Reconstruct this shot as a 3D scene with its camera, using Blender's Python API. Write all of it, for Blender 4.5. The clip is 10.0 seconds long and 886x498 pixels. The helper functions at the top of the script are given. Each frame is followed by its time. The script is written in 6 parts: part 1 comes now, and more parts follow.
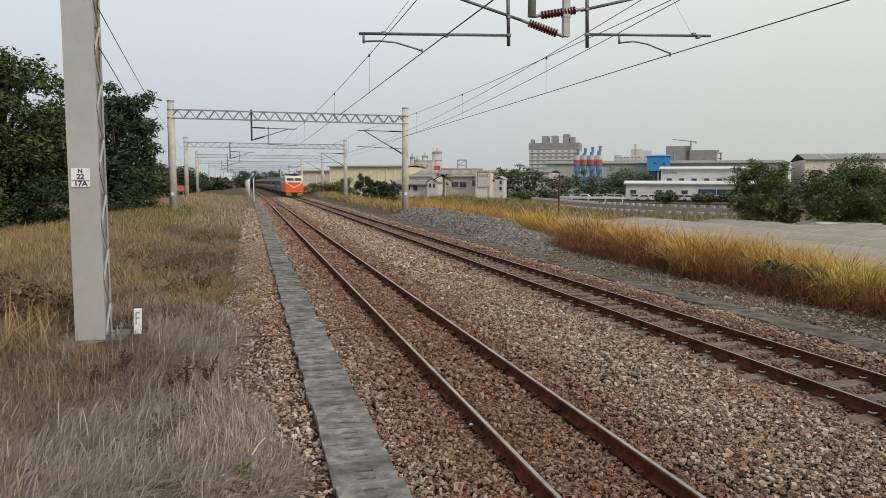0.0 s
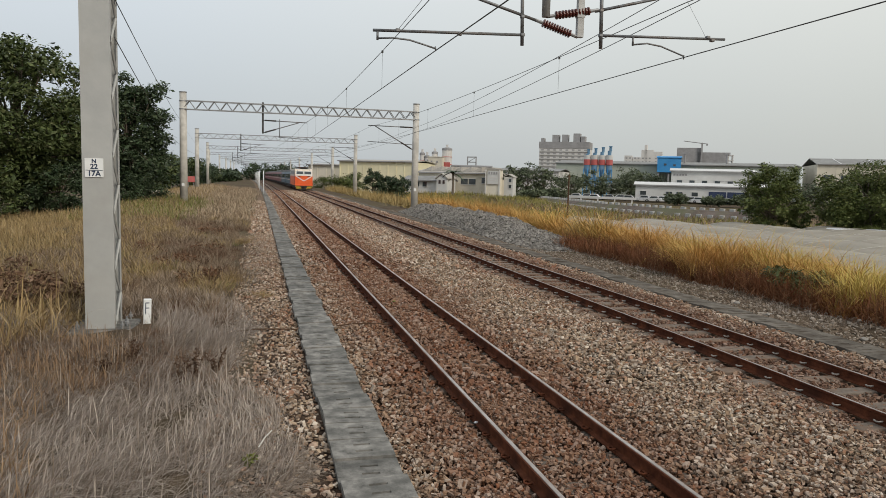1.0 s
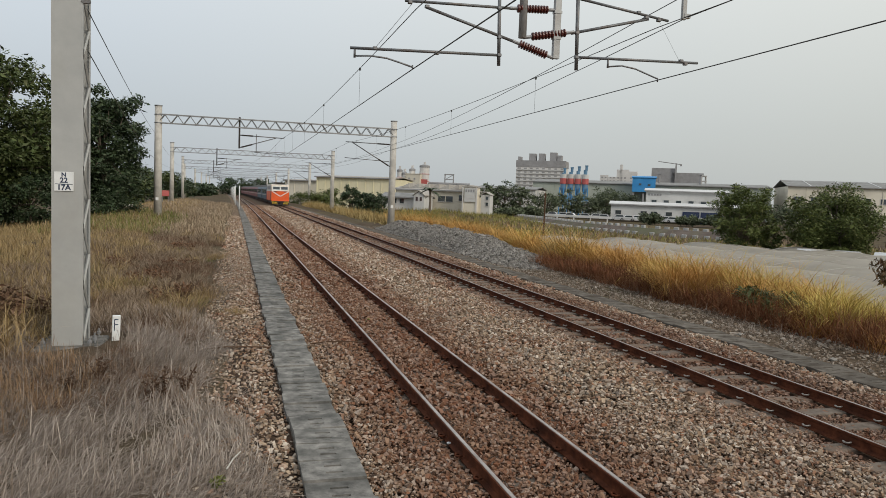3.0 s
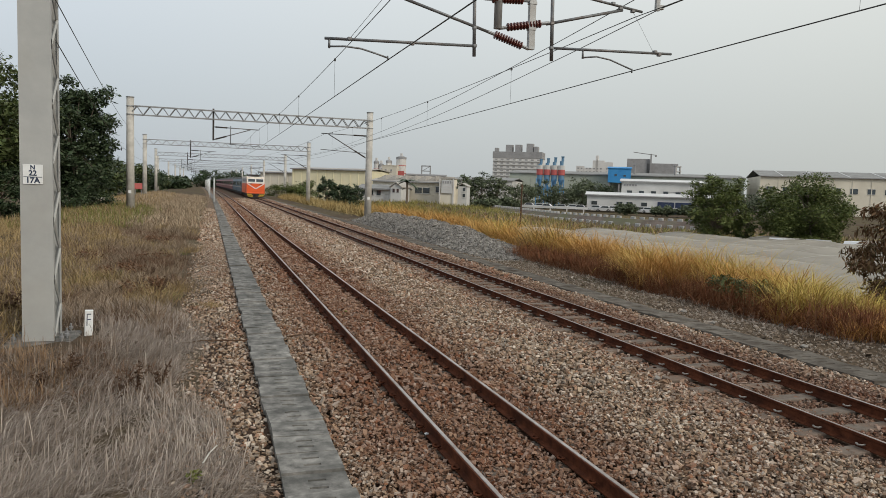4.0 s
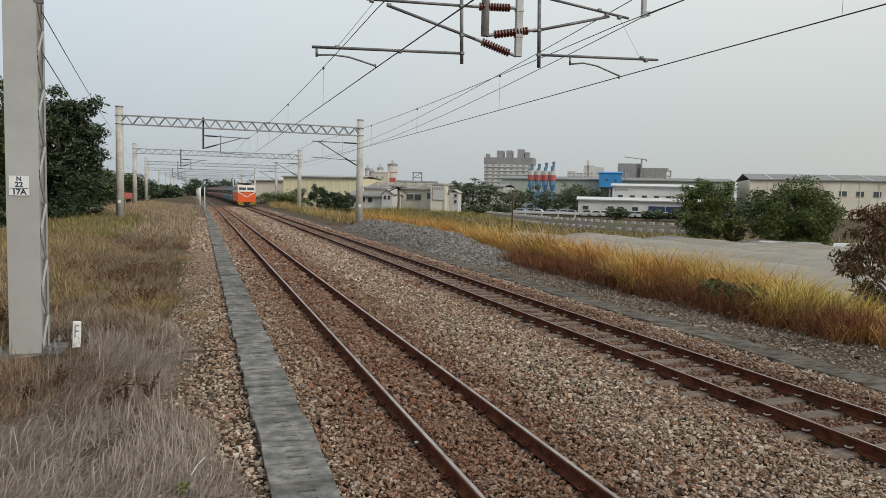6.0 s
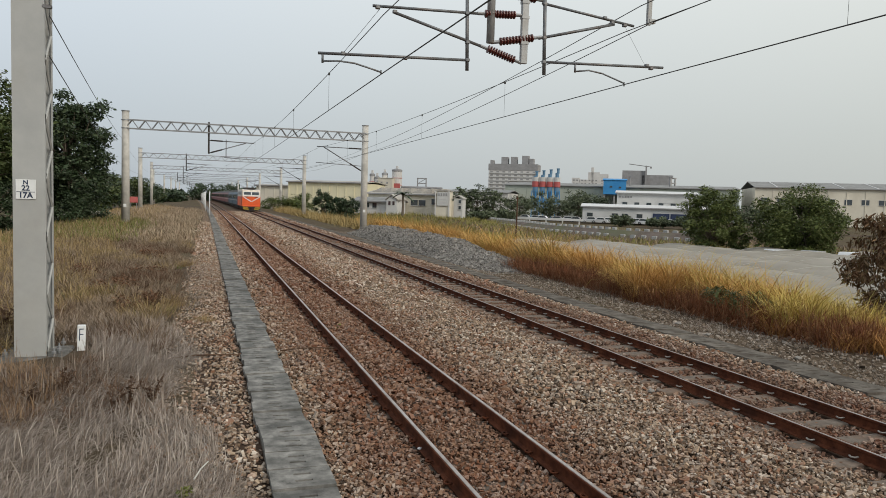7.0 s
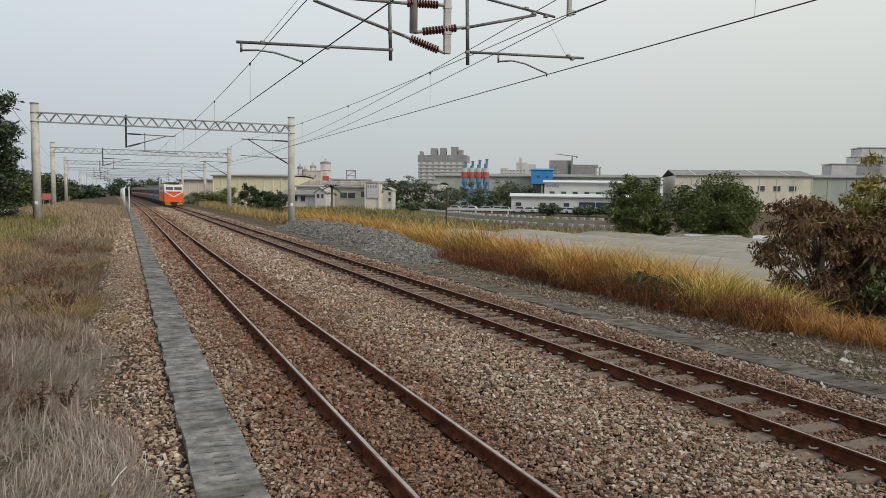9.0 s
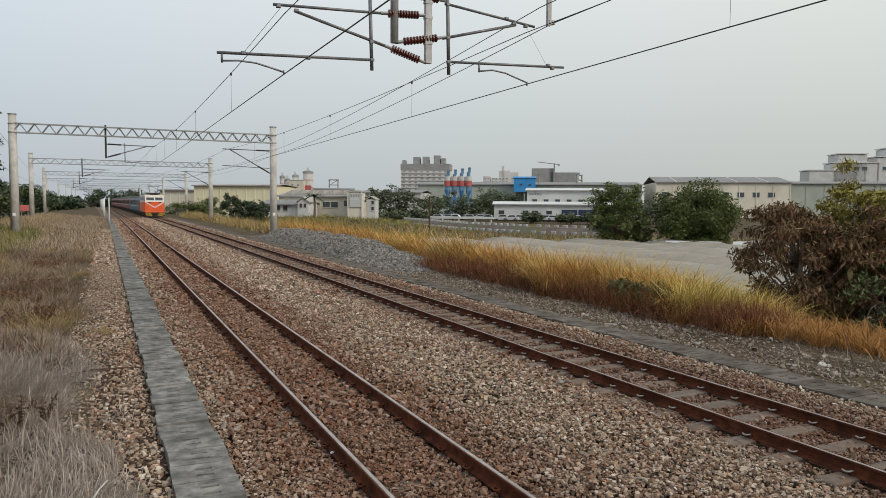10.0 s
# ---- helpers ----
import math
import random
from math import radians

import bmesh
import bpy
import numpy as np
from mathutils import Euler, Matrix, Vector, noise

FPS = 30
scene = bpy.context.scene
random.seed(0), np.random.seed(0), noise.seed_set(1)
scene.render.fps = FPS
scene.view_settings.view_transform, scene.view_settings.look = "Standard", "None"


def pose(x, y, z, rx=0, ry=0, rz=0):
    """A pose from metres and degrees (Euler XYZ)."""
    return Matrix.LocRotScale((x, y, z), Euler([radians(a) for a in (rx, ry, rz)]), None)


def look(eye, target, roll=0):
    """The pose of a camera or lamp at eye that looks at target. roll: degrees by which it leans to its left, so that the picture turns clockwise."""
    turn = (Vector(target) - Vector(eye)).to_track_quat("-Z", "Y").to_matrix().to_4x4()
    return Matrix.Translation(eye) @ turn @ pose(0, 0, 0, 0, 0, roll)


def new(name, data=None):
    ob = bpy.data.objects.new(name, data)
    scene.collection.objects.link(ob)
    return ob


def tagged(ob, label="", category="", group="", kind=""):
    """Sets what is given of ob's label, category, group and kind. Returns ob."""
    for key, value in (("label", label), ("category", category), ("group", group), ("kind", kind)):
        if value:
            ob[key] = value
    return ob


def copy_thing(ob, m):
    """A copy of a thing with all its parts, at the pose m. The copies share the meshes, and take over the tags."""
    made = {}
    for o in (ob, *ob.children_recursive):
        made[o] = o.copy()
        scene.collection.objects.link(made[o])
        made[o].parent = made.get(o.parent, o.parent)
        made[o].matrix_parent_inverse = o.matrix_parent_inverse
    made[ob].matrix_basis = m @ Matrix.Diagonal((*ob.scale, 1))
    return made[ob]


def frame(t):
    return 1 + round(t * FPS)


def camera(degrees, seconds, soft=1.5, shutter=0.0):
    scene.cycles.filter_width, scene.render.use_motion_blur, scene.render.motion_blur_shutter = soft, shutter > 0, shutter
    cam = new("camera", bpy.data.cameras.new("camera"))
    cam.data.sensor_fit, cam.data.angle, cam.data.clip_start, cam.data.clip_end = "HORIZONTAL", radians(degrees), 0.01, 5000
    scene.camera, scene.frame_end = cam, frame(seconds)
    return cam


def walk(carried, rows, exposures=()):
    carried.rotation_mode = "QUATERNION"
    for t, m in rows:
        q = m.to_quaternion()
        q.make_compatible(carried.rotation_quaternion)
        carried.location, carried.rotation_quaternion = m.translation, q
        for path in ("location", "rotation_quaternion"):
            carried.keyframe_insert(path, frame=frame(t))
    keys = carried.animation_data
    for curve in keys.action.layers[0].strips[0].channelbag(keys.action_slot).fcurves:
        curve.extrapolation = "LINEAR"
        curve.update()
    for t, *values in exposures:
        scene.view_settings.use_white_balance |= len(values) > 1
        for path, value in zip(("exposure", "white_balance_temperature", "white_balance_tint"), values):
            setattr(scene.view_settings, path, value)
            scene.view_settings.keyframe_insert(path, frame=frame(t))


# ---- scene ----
cam = camera(63.3, 10.0, soft=0.65)
PATH = [
    (0, (-2.94, 0.133, 2.682), (-2.42, 2.056, 2.497), 0.2),
    (0.5, (-2.965, 0.11, 2.709), (-2.481, 2.041, 2.522), 1.1),
    (1, (-2.967, 0.096, 2.707), (-2.468, 2.023, 2.512), 1.5),
    (1.5, (-2.948, 0.096, 2.727), (-2.443, 2.026, 2.591), 0.3),
    (2, (-2.934, 0.099, 2.723), (-2.397, 2.02, 2.575), 1.8),
    (2.5, (-2.935, 0.12, 2.728), (-2.398, 2.041, 2.589), 2.2),
    (4, (-2.923, 0.116, 2.722), (-2.302, 2.009, 2.555), 1.9),
    (4.5, (-2.905, 0.117, 2.733), (-2.305, 2.02, 2.593), 2.2),
    (5, (-2.879, 0.131, 2.732), (-2.252, 2.025, 2.586), 1.5),
    (5.5, (-2.882, 0.115, 2.733), (-2.247, 2.006, 2.583), 1.1),
    (6.8, (-2.868, 0.098, 2.75), (-2.22, 1.984, 2.606), 2.0),
    (7, (-2.884, 0.094, 2.744), (-2.253, 1.987, 2.611), 1.7),
    (7.5, (-2.865, 0.123, 2.744), (-2.217, 2.009, 2.593), 1.4),
    (8, (-2.837, 0.106, 2.711), (-2.139, 1.969, 2.508), 1.1),
    (8.5, (-2.817, 0.113, 2.735), (-2.057, 1.954, 2.547), 0.8),
    (9, (-2.809, 0.111, 2.732), (-2.0, 1.934, 2.58), 0.8),
    (9.5, (-2.808, 0.106, 2.723), (-2.004, 1.931, 2.569), 1.2),
    (10, (-2.809, 0.071, 2.739), (-1.958, 1.876, 2.611), 0.4),
]
EXPOSURES = [(0, 0.08, 6680, 11), (1, 0.04, 6680, 11), (2, -0.06, 6640, 11), (4, 0.0, 6590, 10.5), (6, 0.0, 6530, 10), (8.5, 0.01, 6560, 10.5), (10, 0.01, 6510, 10.5)]
walk(cam, [(t, look(eye, target, roll)) for t, eye, target, roll in PATH], EXPOSURES)

# ---------- light ----------
world = bpy.data.worlds.new("overcast_sky")
scene.world = world
world.use_nodes = True
wn, wl = world.node_tree.nodes, world.node_tree.links
wn.clear()
w_out = wn.new("ShaderNodeOutputWorld")
w_bg = wn.new("ShaderNodeBackground")
w_sky = wn.new("ShaderNodeTexSky")
w_sky.sky_type = "NISHITA"
w_sky.sun_disc = False
w_sky.sun_elevation, w_sky.sun_rotation = radians(30), radians(152)
w_sky.air_density, w_sky.dust_density = 1.2, 4.0
w_co = wn.new("ShaderNodeTexCoord")
w_sep = wn.new("ShaderNodeSeparateXYZ")
w_ramp = wn.new("ShaderNodeValToRGB")
w_noise = wn.new("ShaderNodeTexNoise")
w_noise.inputs["Scale"].default_value = 1.6
w_noise.inputs["Detail"].default_value = 4
w_mul = wn.new("ShaderNodeVectorMath")
w_mul.operation = "SCALE"
w_mul.inputs["Scale"].default_value = 0.075
w_mix = wn.new("ShaderNodeMixRGB")
w_mix.inputs["Fac"].default_value = 0.86
w_side = wn.new("ShaderNodeValToRGB")
w_tint = wn.new("ShaderNodeMixRGB")
w_tint.blend_type = "MULTIPLY"
w_tint.inputs["Fac"].default_value = 1.0
w_cloud = wn.new("ShaderNodeMixRGB")
w_cloud.blend_type = "SOFT_LIGHT"
w_cloud.inputs["Fac"].default_value = 0.10
r = w_ramp.color_ramp
r.elements[0].position, r.elements[0].color = 0.0, (0.56, 0.58, 0.58, 1)
r.elements[1].position, r.elements[1].color = 0.30, (0.86, 0.875, 0.86, 1)
e = r.elements.new(0.10)
e.color = (0.64, 0.662, 0.660, 1)
e = r.elements.new(0.8)
e.color = (0.95, 0.955, 0.94, 1)
s = w_side.color_ramp
s.elements[0].position, s.elements[0].color = 0.40, (0.91, 0.985, 1.08, 1)
s.elements[1].position, s.elements[1].color = 0.92, (1.02, 1.04, 1.005, 1)
w_rx = wn.new("ShaderNodeMath")
w_rx.operation = "MULTIPLY_ADD"
w_rx.inputs[1].default_value, w_rx.inputs[2].default_value = 0.5, 0.5
wl.new(w_co.outputs["Generated"], w_sep.inputs[0])
wl.new(w_co.outputs["Generated"], w_noise.inputs["Vector"])
wl.new(w_sep.outputs["Z"], w_ramp.inputs["Fac"])
wl.new(w_sep.outputs["X"], w_rx.inputs[0])
wl.new(w_rx.outputs[0], w_side.inputs["Fac"])
wl.new(w_ramp.outputs["Color"], w_tint.inputs["Color1"])
wl.new(w_side.outputs["Color"], w_tint.inputs["Color2"])
wl.new(w_tint.outputs["Color"], w_cloud.inputs["Color1"])
wl.new(w_noise.outputs["Fac"], w_cloud.inputs["Color2"])
wl.new(w_sky.outputs["Color"], w_mul.inputs[0])
wl.new(w_mul.outputs[0], w_mix.inputs["Color1"])
wl.new(w_cloud.outputs["Color"], w_mix.inputs["Color2"])
wl.new(w_mix.outputs["Color"], w_bg.inputs["Color"])
wl.new(w_bg.outputs[0], w_out.inputs["Surface"])
w_bg.inputs["Strength"].default_value = 1.0

sun_data = bpy.data.lights.new("sun", "SUN")
sun_data.energy, sun_data.angle, sun_data.color = 1.5, radians(14), (1.0, 0.93, 0.82)
sun = new("sun", sun_data)
sun.matrix_world = look((24, -45, 30), (0, 0, 0))

# ---------- materials ----------
def surf(name, c1, c2, scale=3.0, rough=0.8, metal=0.0, bump=0.25, bscale=40.0, stain=None, sscale=0.6, samount=0.5,
         island=None, each=0.0, spec=0.3, coords="world"):
    """Two-scale noise colour with fine relief; island and each vary loose pieces and objects."""
    m = bpy.data.materials.new(name)
    m.use_nodes = True
    n, l = m.node_tree.nodes, m.node_tree.links
    b = n["Principled BSDF"]
    b.inputs["Roughness"].default_value = rough
    b.inputs["Metallic"].default_value = metal
    b.inputs["Specular IOR Level"].default_value = spec
    if coords == "world":
        co = n.new("ShaderNodeNewGeometry").outputs["Position"]
    else:
        co = n.new("ShaderNodeTexCoord").outputs["Object"]
    t = n.new("ShaderNodeTexNoise")
    t.inputs["Scale"].default_value, t.inputs["Detail"].default_value, t.inputs["Roughness"].default_value = scale, 6, 0.65
    l.new(co, t.inputs["Vector"])
    ramp = n.new("ShaderNodeValToRGB")
    ramp.color_ramp.elements[0].position, ramp.color_ramp.elements[0].color = 0.32, (*c1, 1)
    ramp.color_ramp.elements[1].position, ramp.color_ramp.elements[1].color = 0.68, (*c2, 1)
    l.new(t.outputs["Fac"], ramp.inputs["Fac"])
    col = ramp.outputs["Color"]
    if stain:
        t2 = n.new("ShaderNodeTexNoise")
        t2.inputs["Scale"].default_value, t2.inputs["Detail"].default_value = sscale, 5
        l.new(co, t2.inputs["Vector"])
        r2 = n.new("ShaderNodeValToRGB")
        r2.color_ramp.elements[0].position, r2.color_ramp.elements[0].color = 0.45, (0, 0, 0, 1)
        r2.color_ramp.elements[1].position, r2.color_ramp.elements[1].color = 0.66, (samount, samount, samount, 1)
        l.new(t2.outputs["Fac"], r2.inputs["Fac"])
        mx = n.new("ShaderNodeMixRGB")
        mx.inputs["Color2"].default_value = (*stain, 1)
        l.new(r2.outputs["Color"], mx.inputs["Fac"])
        l.new(col, mx.inputs["Color1"])
        col = mx.outputs["Color"]
    if island:
        g = n.new("ShaderNodeNewGeometry")
        r3 = n.new("ShaderNodeValToRGB")
        cs = r3.color_ramp
        for i, c in enumerate(island):
            p = i / (len(island) - 1)
            if i == 0:
                cs.elements[0].position, cs.elements[0].color = 0, (*c, 1)
            elif i == len(island) - 1:
                cs.elements[-1].position, cs.elements[-1].color = 1, (*c, 1)
            else:
                cs.elements.new(p).color = (*c, 1)
        l.new(g.outputs["Random Per Island"], r3.inputs["Fac"])
        mx = n.new("ShaderNodeMixRGB")
        mx.inputs["Fac"].default_value = 0.62
        l.new(col, mx.inputs["Color1"])
        l.new(r3.outputs["Color"], mx.inputs["Color2"])
        col = mx.outputs["Color"]
    if each:
        oi = n.new("ShaderNodeObjectInfo")
        hs = n.new("ShaderNodeHueSaturation")
        ma = n.new("ShaderNodeMath")
        ma.operation = "MULTIPLY_ADD"
        ma.inputs[1].default_value, ma.inputs[2].default_value = each, 1 - each / 2
        l.new(oi.outputs["Random"], ma.inputs[0])
        l.new(ma.outputs[0], hs.inputs["Value"])
        l.new(col, hs.inputs["Color"])
        col = hs.outputs["Color"]
    l.new(col, b.inputs["Base Color"])
    if bump:
        t4 = n.new("ShaderNodeTexNoise")
        t4.inputs["Scale"].default_value, t4.inputs["Detail"].default_value = bscale, 5
        l.new(co, t4.inputs["Vector"])
        bp = n.new("ShaderNodeBump")
        bp.inputs["Strength"].default_value, bp.inputs["Distance"].default_value = bump, 0.02
        l.new(t4.outputs["Fac"], bp.inputs["Height"])
        l.new(bp.outputs["Normal"], b.inputs["Normal"])
    return m


def zone(m, colour, centre, half, soft, amount, axis="X"):
    """A rusty or dirty strip along the line: brake dust and rust that lies on the stones beside the rails."""
    n, l = m.node_tree.nodes, m.node_tree.links
    b = n["Principled BSDF"]
    old = b.inputs["Base Color"].links[0].from_socket
    g = n.new("ShaderNodeNewGeometry")
    sp = n.new("ShaderNodeSeparateXYZ")
    l.new(g.outputs["Position"], sp.inputs[0])
    ns = n.new("ShaderNodeTexNoise")
    ns.inputs["Scale"].default_value, ns.inputs["Detail"].default_value = 1.3, 5
    l.new(g.outputs["Position"], ns.inputs["Vector"])
    a = n.new("ShaderNodeMath")
    a.operation = "SUBTRACT"
    a.inputs[1].default_value = centre
    l.new(sp.outputs[axis], a.inputs[0])
    ab = n.new("ShaderNodeMath")
    ab.operation = "ABSOLUTE"
    l.new(a.outputs[0], ab.inputs[0])
    wob = n.new("ShaderNodeMath")
    wob.operation = "MULTIPLY_ADD"
    wob.inputs[1].default_value = -1.7
    l.new(ns.outputs["Fac"], wob.inputs[0])
    l.new(ab.outputs[0], wob.inputs[2])
    mr = n.new("ShaderNodeMapRange")
    mr.inputs["From Min"].default_value, mr.inputs["From Max"].default_value = half - 0.85, half - 0.85 + soft
    mr.inputs["To Min"].default_value, mr.inputs["To Max"].default_value = amount, 0.0
    l.new(wob.outputs[0], mr.inputs["Value"])
    mx = n.new("ShaderNodeMixRGB")
    mx.inputs["Color2"].default_value = (*colour, 1)
    l.new(mr.outputs["Result"], mx.inputs["Fac"])
    l.new(old, mx.inputs["Color1"])
    l.new(mx.outputs["Color"], b.inputs["Base Color"])
    return m


STONE = surf("ballast_stone", (0.16, 0.108, 0.072), (0.42, 0.315, 0.22), 9, 0.9, spec=0.08, bump=0.5, bscale=70, stain=(0.20, 0.065, 0.028), sscale=0.7, samount=0.7,
             island=[(0.018, 0.012, 0.009), (0.27, 0.172, 0.108), (0.56, 0.43, 0.31), (0.12, 0.08, 0.056), (0.86, 0.77, 0.65), (0.29, 0.115, 0.055), (0.54, 0.475, 0.40), (0.045, 0.028, 0.02)])
zone(STONE, (0.155, 0.052, 0.025), 0.0, 0.92, 0.9, 0.52)
zone(STONE, (0.125, 0.05, 0.033), 5.0, 1.0, 0.7, 0.55)
HEAPSTONE = surf("quarry_stone", (0.14, 0.13, 0.118), (0.27, 0.25, 0.225), 8, 0.9, spec=0.08, bump=0.4, bscale=60,
                 island=[(0.06, 0.055, 0.05), (0.21, 0.195, 0.175), (0.36, 0.335, 0.30), (0.15, 0.14, 0.125)])
RUBBLE = surf("pale_rubble", (0.13, 0.097, 0.07), (0.28, 0.225, 0.175), 8, 0.9, spec=0.08, bump=0.4, bscale=60,
              island=[(0.07, 0.05, 0.037), (0.20, 0.15, 0.11), (0.48, 0.43, 0.37), (0.14, 0.10, 0.072), (0.25, 0.20, 0.155)])
# Near-black bed: shade in the gaps between stones is put into its colour.
BALLAST_GAPSHADE = surf("ballast_bed_gap_shade", (0.012, 0.008, 0.006), (0.075, 0.05, 0.034), 22, 0.95, spec=0.08, bump=1.0, bscale=28, stain=(0.11, 0.07, 0.05), sscale=0.8, samount=0.5)
zone(BALLAST_GAPSHADE, (0.06, 0.028, 0.016), 0.0, 0.95, 0.55, 0.6)
zone(BALLAST_GAPSHADE, (0.07, 0.036, 0.024), 4.62, 0.6, 0.55, 0.4)
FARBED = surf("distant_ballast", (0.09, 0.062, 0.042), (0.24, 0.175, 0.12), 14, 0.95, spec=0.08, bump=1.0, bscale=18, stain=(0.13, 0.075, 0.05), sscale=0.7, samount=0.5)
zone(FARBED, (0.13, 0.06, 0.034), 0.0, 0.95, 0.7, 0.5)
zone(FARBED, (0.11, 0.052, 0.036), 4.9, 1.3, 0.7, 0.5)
SOIL = surf("dry_soil", (0.05, 0.036, 0.024), (0.125, 0.092, 0.062), 1.2, 0.95, spec=0.08, bump=0.8, bscale=14, stain=(0.115, 0.10, 0.045), sscale=0.12, samount=0.6)
LID = surf("dirty_brown_concrete", (0.085, 0.074, 0.062), (0.19, 0.17, 0.145), 4, 0.92, spec=0.08, bump=0.4, bscale=50, stain=(0.06, 0.048, 0.038), sscale=2.2, samount=0.7, each=0.25)
CONC = surf("weathered_concrete", (0.07, 0.067, 0.061), (0.31, 0.295, 0.268), 5.5, 0.88, bump=0.35, bscale=60, stain=(0.075, 0.074, 0.067), sscale=2.6, samount=0.75, each=0.3)
POLE = surf("pole_concrete", (0.46, 0.44, 0.40), (0.58, 0.555, 0.505), 3, 0.8, bump=0.12, bscale=50, stain=(0.30, 0.285, 0.255), sscale=1.2, samount=0.55)
GALV = surf("painted_steel_grey", (0.36, 0.365, 0.355), (0.42, 0.422, 0.405), 2.2, 0.55, metal=0.0, bump=0.04, bscale=25, stain=(0.30, 0.285, 0.25), sscale=0.9, samount=0.4)
STEEL = surf("galvanised_steel", (0.24, 0.245, 0.25), (0.36, 0.365, 0.37), 6, 0.5, metal=0.55, bump=0.05, stain=(0.22, 0.20, 0.18), sscale=3, samount=0.4)
TUBE = surf("weathered_tube", (0.13, 0.135, 0.14), (0.22, 0.225, 0.23), 8, 0.5, metal=0.5, bump=0.05, stain=(0.16, 0.11, 0.08), sscale=5, samount=0.4)
WIRE = surf("oxidised_copper_wire", (0.06, 0.062, 0.06), (0.10, 0.10, 0.095), 10, 0.6, metal=0.4, bump=0)
INSUL = surf("brown_porcelain", (0.085, 0.022, 0.018), (0.125, 0.034, 0.026), 4, 0.28, bump=0, spec=0.5)
RUST = surf("rusty_rail", (0.055, 0.018, 0.010), (0.14, 0.048, 0.024), 7, 0.85, metal=0.1, spec=0.08, bump=0.25, bscale=80, stain=(0.026, 0.013, 0.010), sscale=2.5, samount=0.6)
SHINE = surf("worn_rail_head", (0.36, 0.32, 0.295), (0.52, 0.475, 0.445), 6, 0.42, metal=0.7, bump=0.03, stain=(0.22, 0.15, 0.11), sscale=2.0, samount=0.5)
SLEEP = surf("sleeper_concrete", (0.10, 0.078, 0.062), (0.20, 0.163, 0.132), 7, 0.9, bump=0.3, bscale=50, stain=(0.19, 0.115, 0.075), sscale=3, samount=0.7, each=0.25)
CLIP = surf("spring_clip_steel", (0.26, 0.235, 0.21), (0.36, 0.33, 0.30), 12, 0.55, metal=0.4, bump=0)
WHITE = surf("white_paint", (0.70, 0.71, 0.70), (0.78, 0.79, 0.78), 3, 0.6, bump=0.05, stain=(0.52, 0.50, 0.45), sscale=2, samount=0.4)
INK = surf("blue_black_ink", (0.02, 0.03, 0.06), (0.03, 0.045, 0.09), 3, 0.6, bump=0)
DRY = surf("dry_matted_grass", (0.19, 0.147, 0.113), (0.385, 0.32, 0.265), 0.9, 0.9, spec=0.08, bump=0,
           island=[(0.03, 0.02, 0.015), (0.22, 0.175, 0.14), (0.60, 0.53, 0.46), (0.11, 0.078, 0.055), (0.36, 0.31, 0.27), (0.06, 0.043, 0.032)], stain=(0.22, 0.15, 0.10), sscale=0.6, samount=0.6)
BROWN = surf("brown_dead_grass", (0.18, 0.128, 0.086), (0.35, 0.268, 0.188), 0.7, 0.9, spec=0.08, bump=0,
             island=[(0.05, 0.034, 0.022), (0.22, 0.165, 0.115), (0.42, 0.34, 0.26), (0.13, 0.085, 0.055), (0.32, 0.25, 0.18)], stain=(0.13, 0.075, 0.04), sscale=0.5, samount=0.7)
STRAW = surf("straw_grass", (0.28, 0.20, 0.085), (0.40, 0.31, 0.15), 0.25, 0.9, spec=0.08, bump=0,
             island=[(0.14, 0.10, 0.04), (0.40, 0.29, 0.13), (0.27, 0.22, 0.09), (0.50, 0.40, 0.22)], stain=(0.40, 0.23, 0.075), sscale=0.1, samount=0.7)
MIXED = surf("half_green_grass", (0.25, 0.178, 0.082), (0.39, 0.285, 0.145), 0.5, 0.9, spec=0.08, bump=0,
             island=[(0.09, 0.06, 0.03), (0.37, 0.26, 0.13), (0.27, 0.205, 0.085), (0.50, 0.385, 0.225), (0.18, 0.11, 0.058)], stain=(0.27, 0.17, 0.075), sscale=0.22, samount=0.5)
GOLD = surf("golden_tall_grass", (0.42, 0.21, 0.06), (0.58, 0.34, 0.11), 0.7, 0.85, spec=0.08, bump=0,
            island=[(0.24, 0.11, 0.04), (0.60, 0.35, 0.11), (0.46, 0.24, 0.07), (0.68, 0.49, 0.21), (0.36, 0.16, 0.055)], stain=(0.46, 0.32, 0.075), sscale=0.5, samount=0.5)
LIME = surf("yellow_green_tall_grass", (0.42, 0.30, 0.07), (0.56, 0.42, 0.12), 0.7, 0.85, spec=0.08, bump=0,
            island=[(0.26, 0.20, 0.05), (0.58, 0.44, 0.13), (0.42, 0.33, 0.08), (0.66, 0.54, 0.22), (0.46, 0.28, 0.08)], stain=(0.32, 0.30, 0.06), sscale=0.6, samount=0.5)
AMBER = surf("amber_bent_grass", (0.34, 0.165, 0.055), (0.46, 0.25, 0.085), 0.5, 0.85, spec=0.08, bump=0,
             island=[(0.11, 0.045, 0.02), (0.42, 0.21, 0.06), (0.34, 0.16, 0.05), (0.52, 0.32, 0.12), (0.2, 0.085, 0.03)], stain=(0.2, 0.1, 0.04), sscale=0.5, samount=0.6)
RUSTGRASS = surf("red_brown_dead_stalks", (0.15, 0.065, 0.035), (0.25, 0.12, 0.06), 0.9, 0.9, spec=0.08, bump=0,
                 island=[(0.035, 0.013, 0.008), (0.17, 0.055, 0.025), (0.24, 0.10, 0.045), (0.08, 0.032, 0.018), (0.33, 0.20, 0.11)])
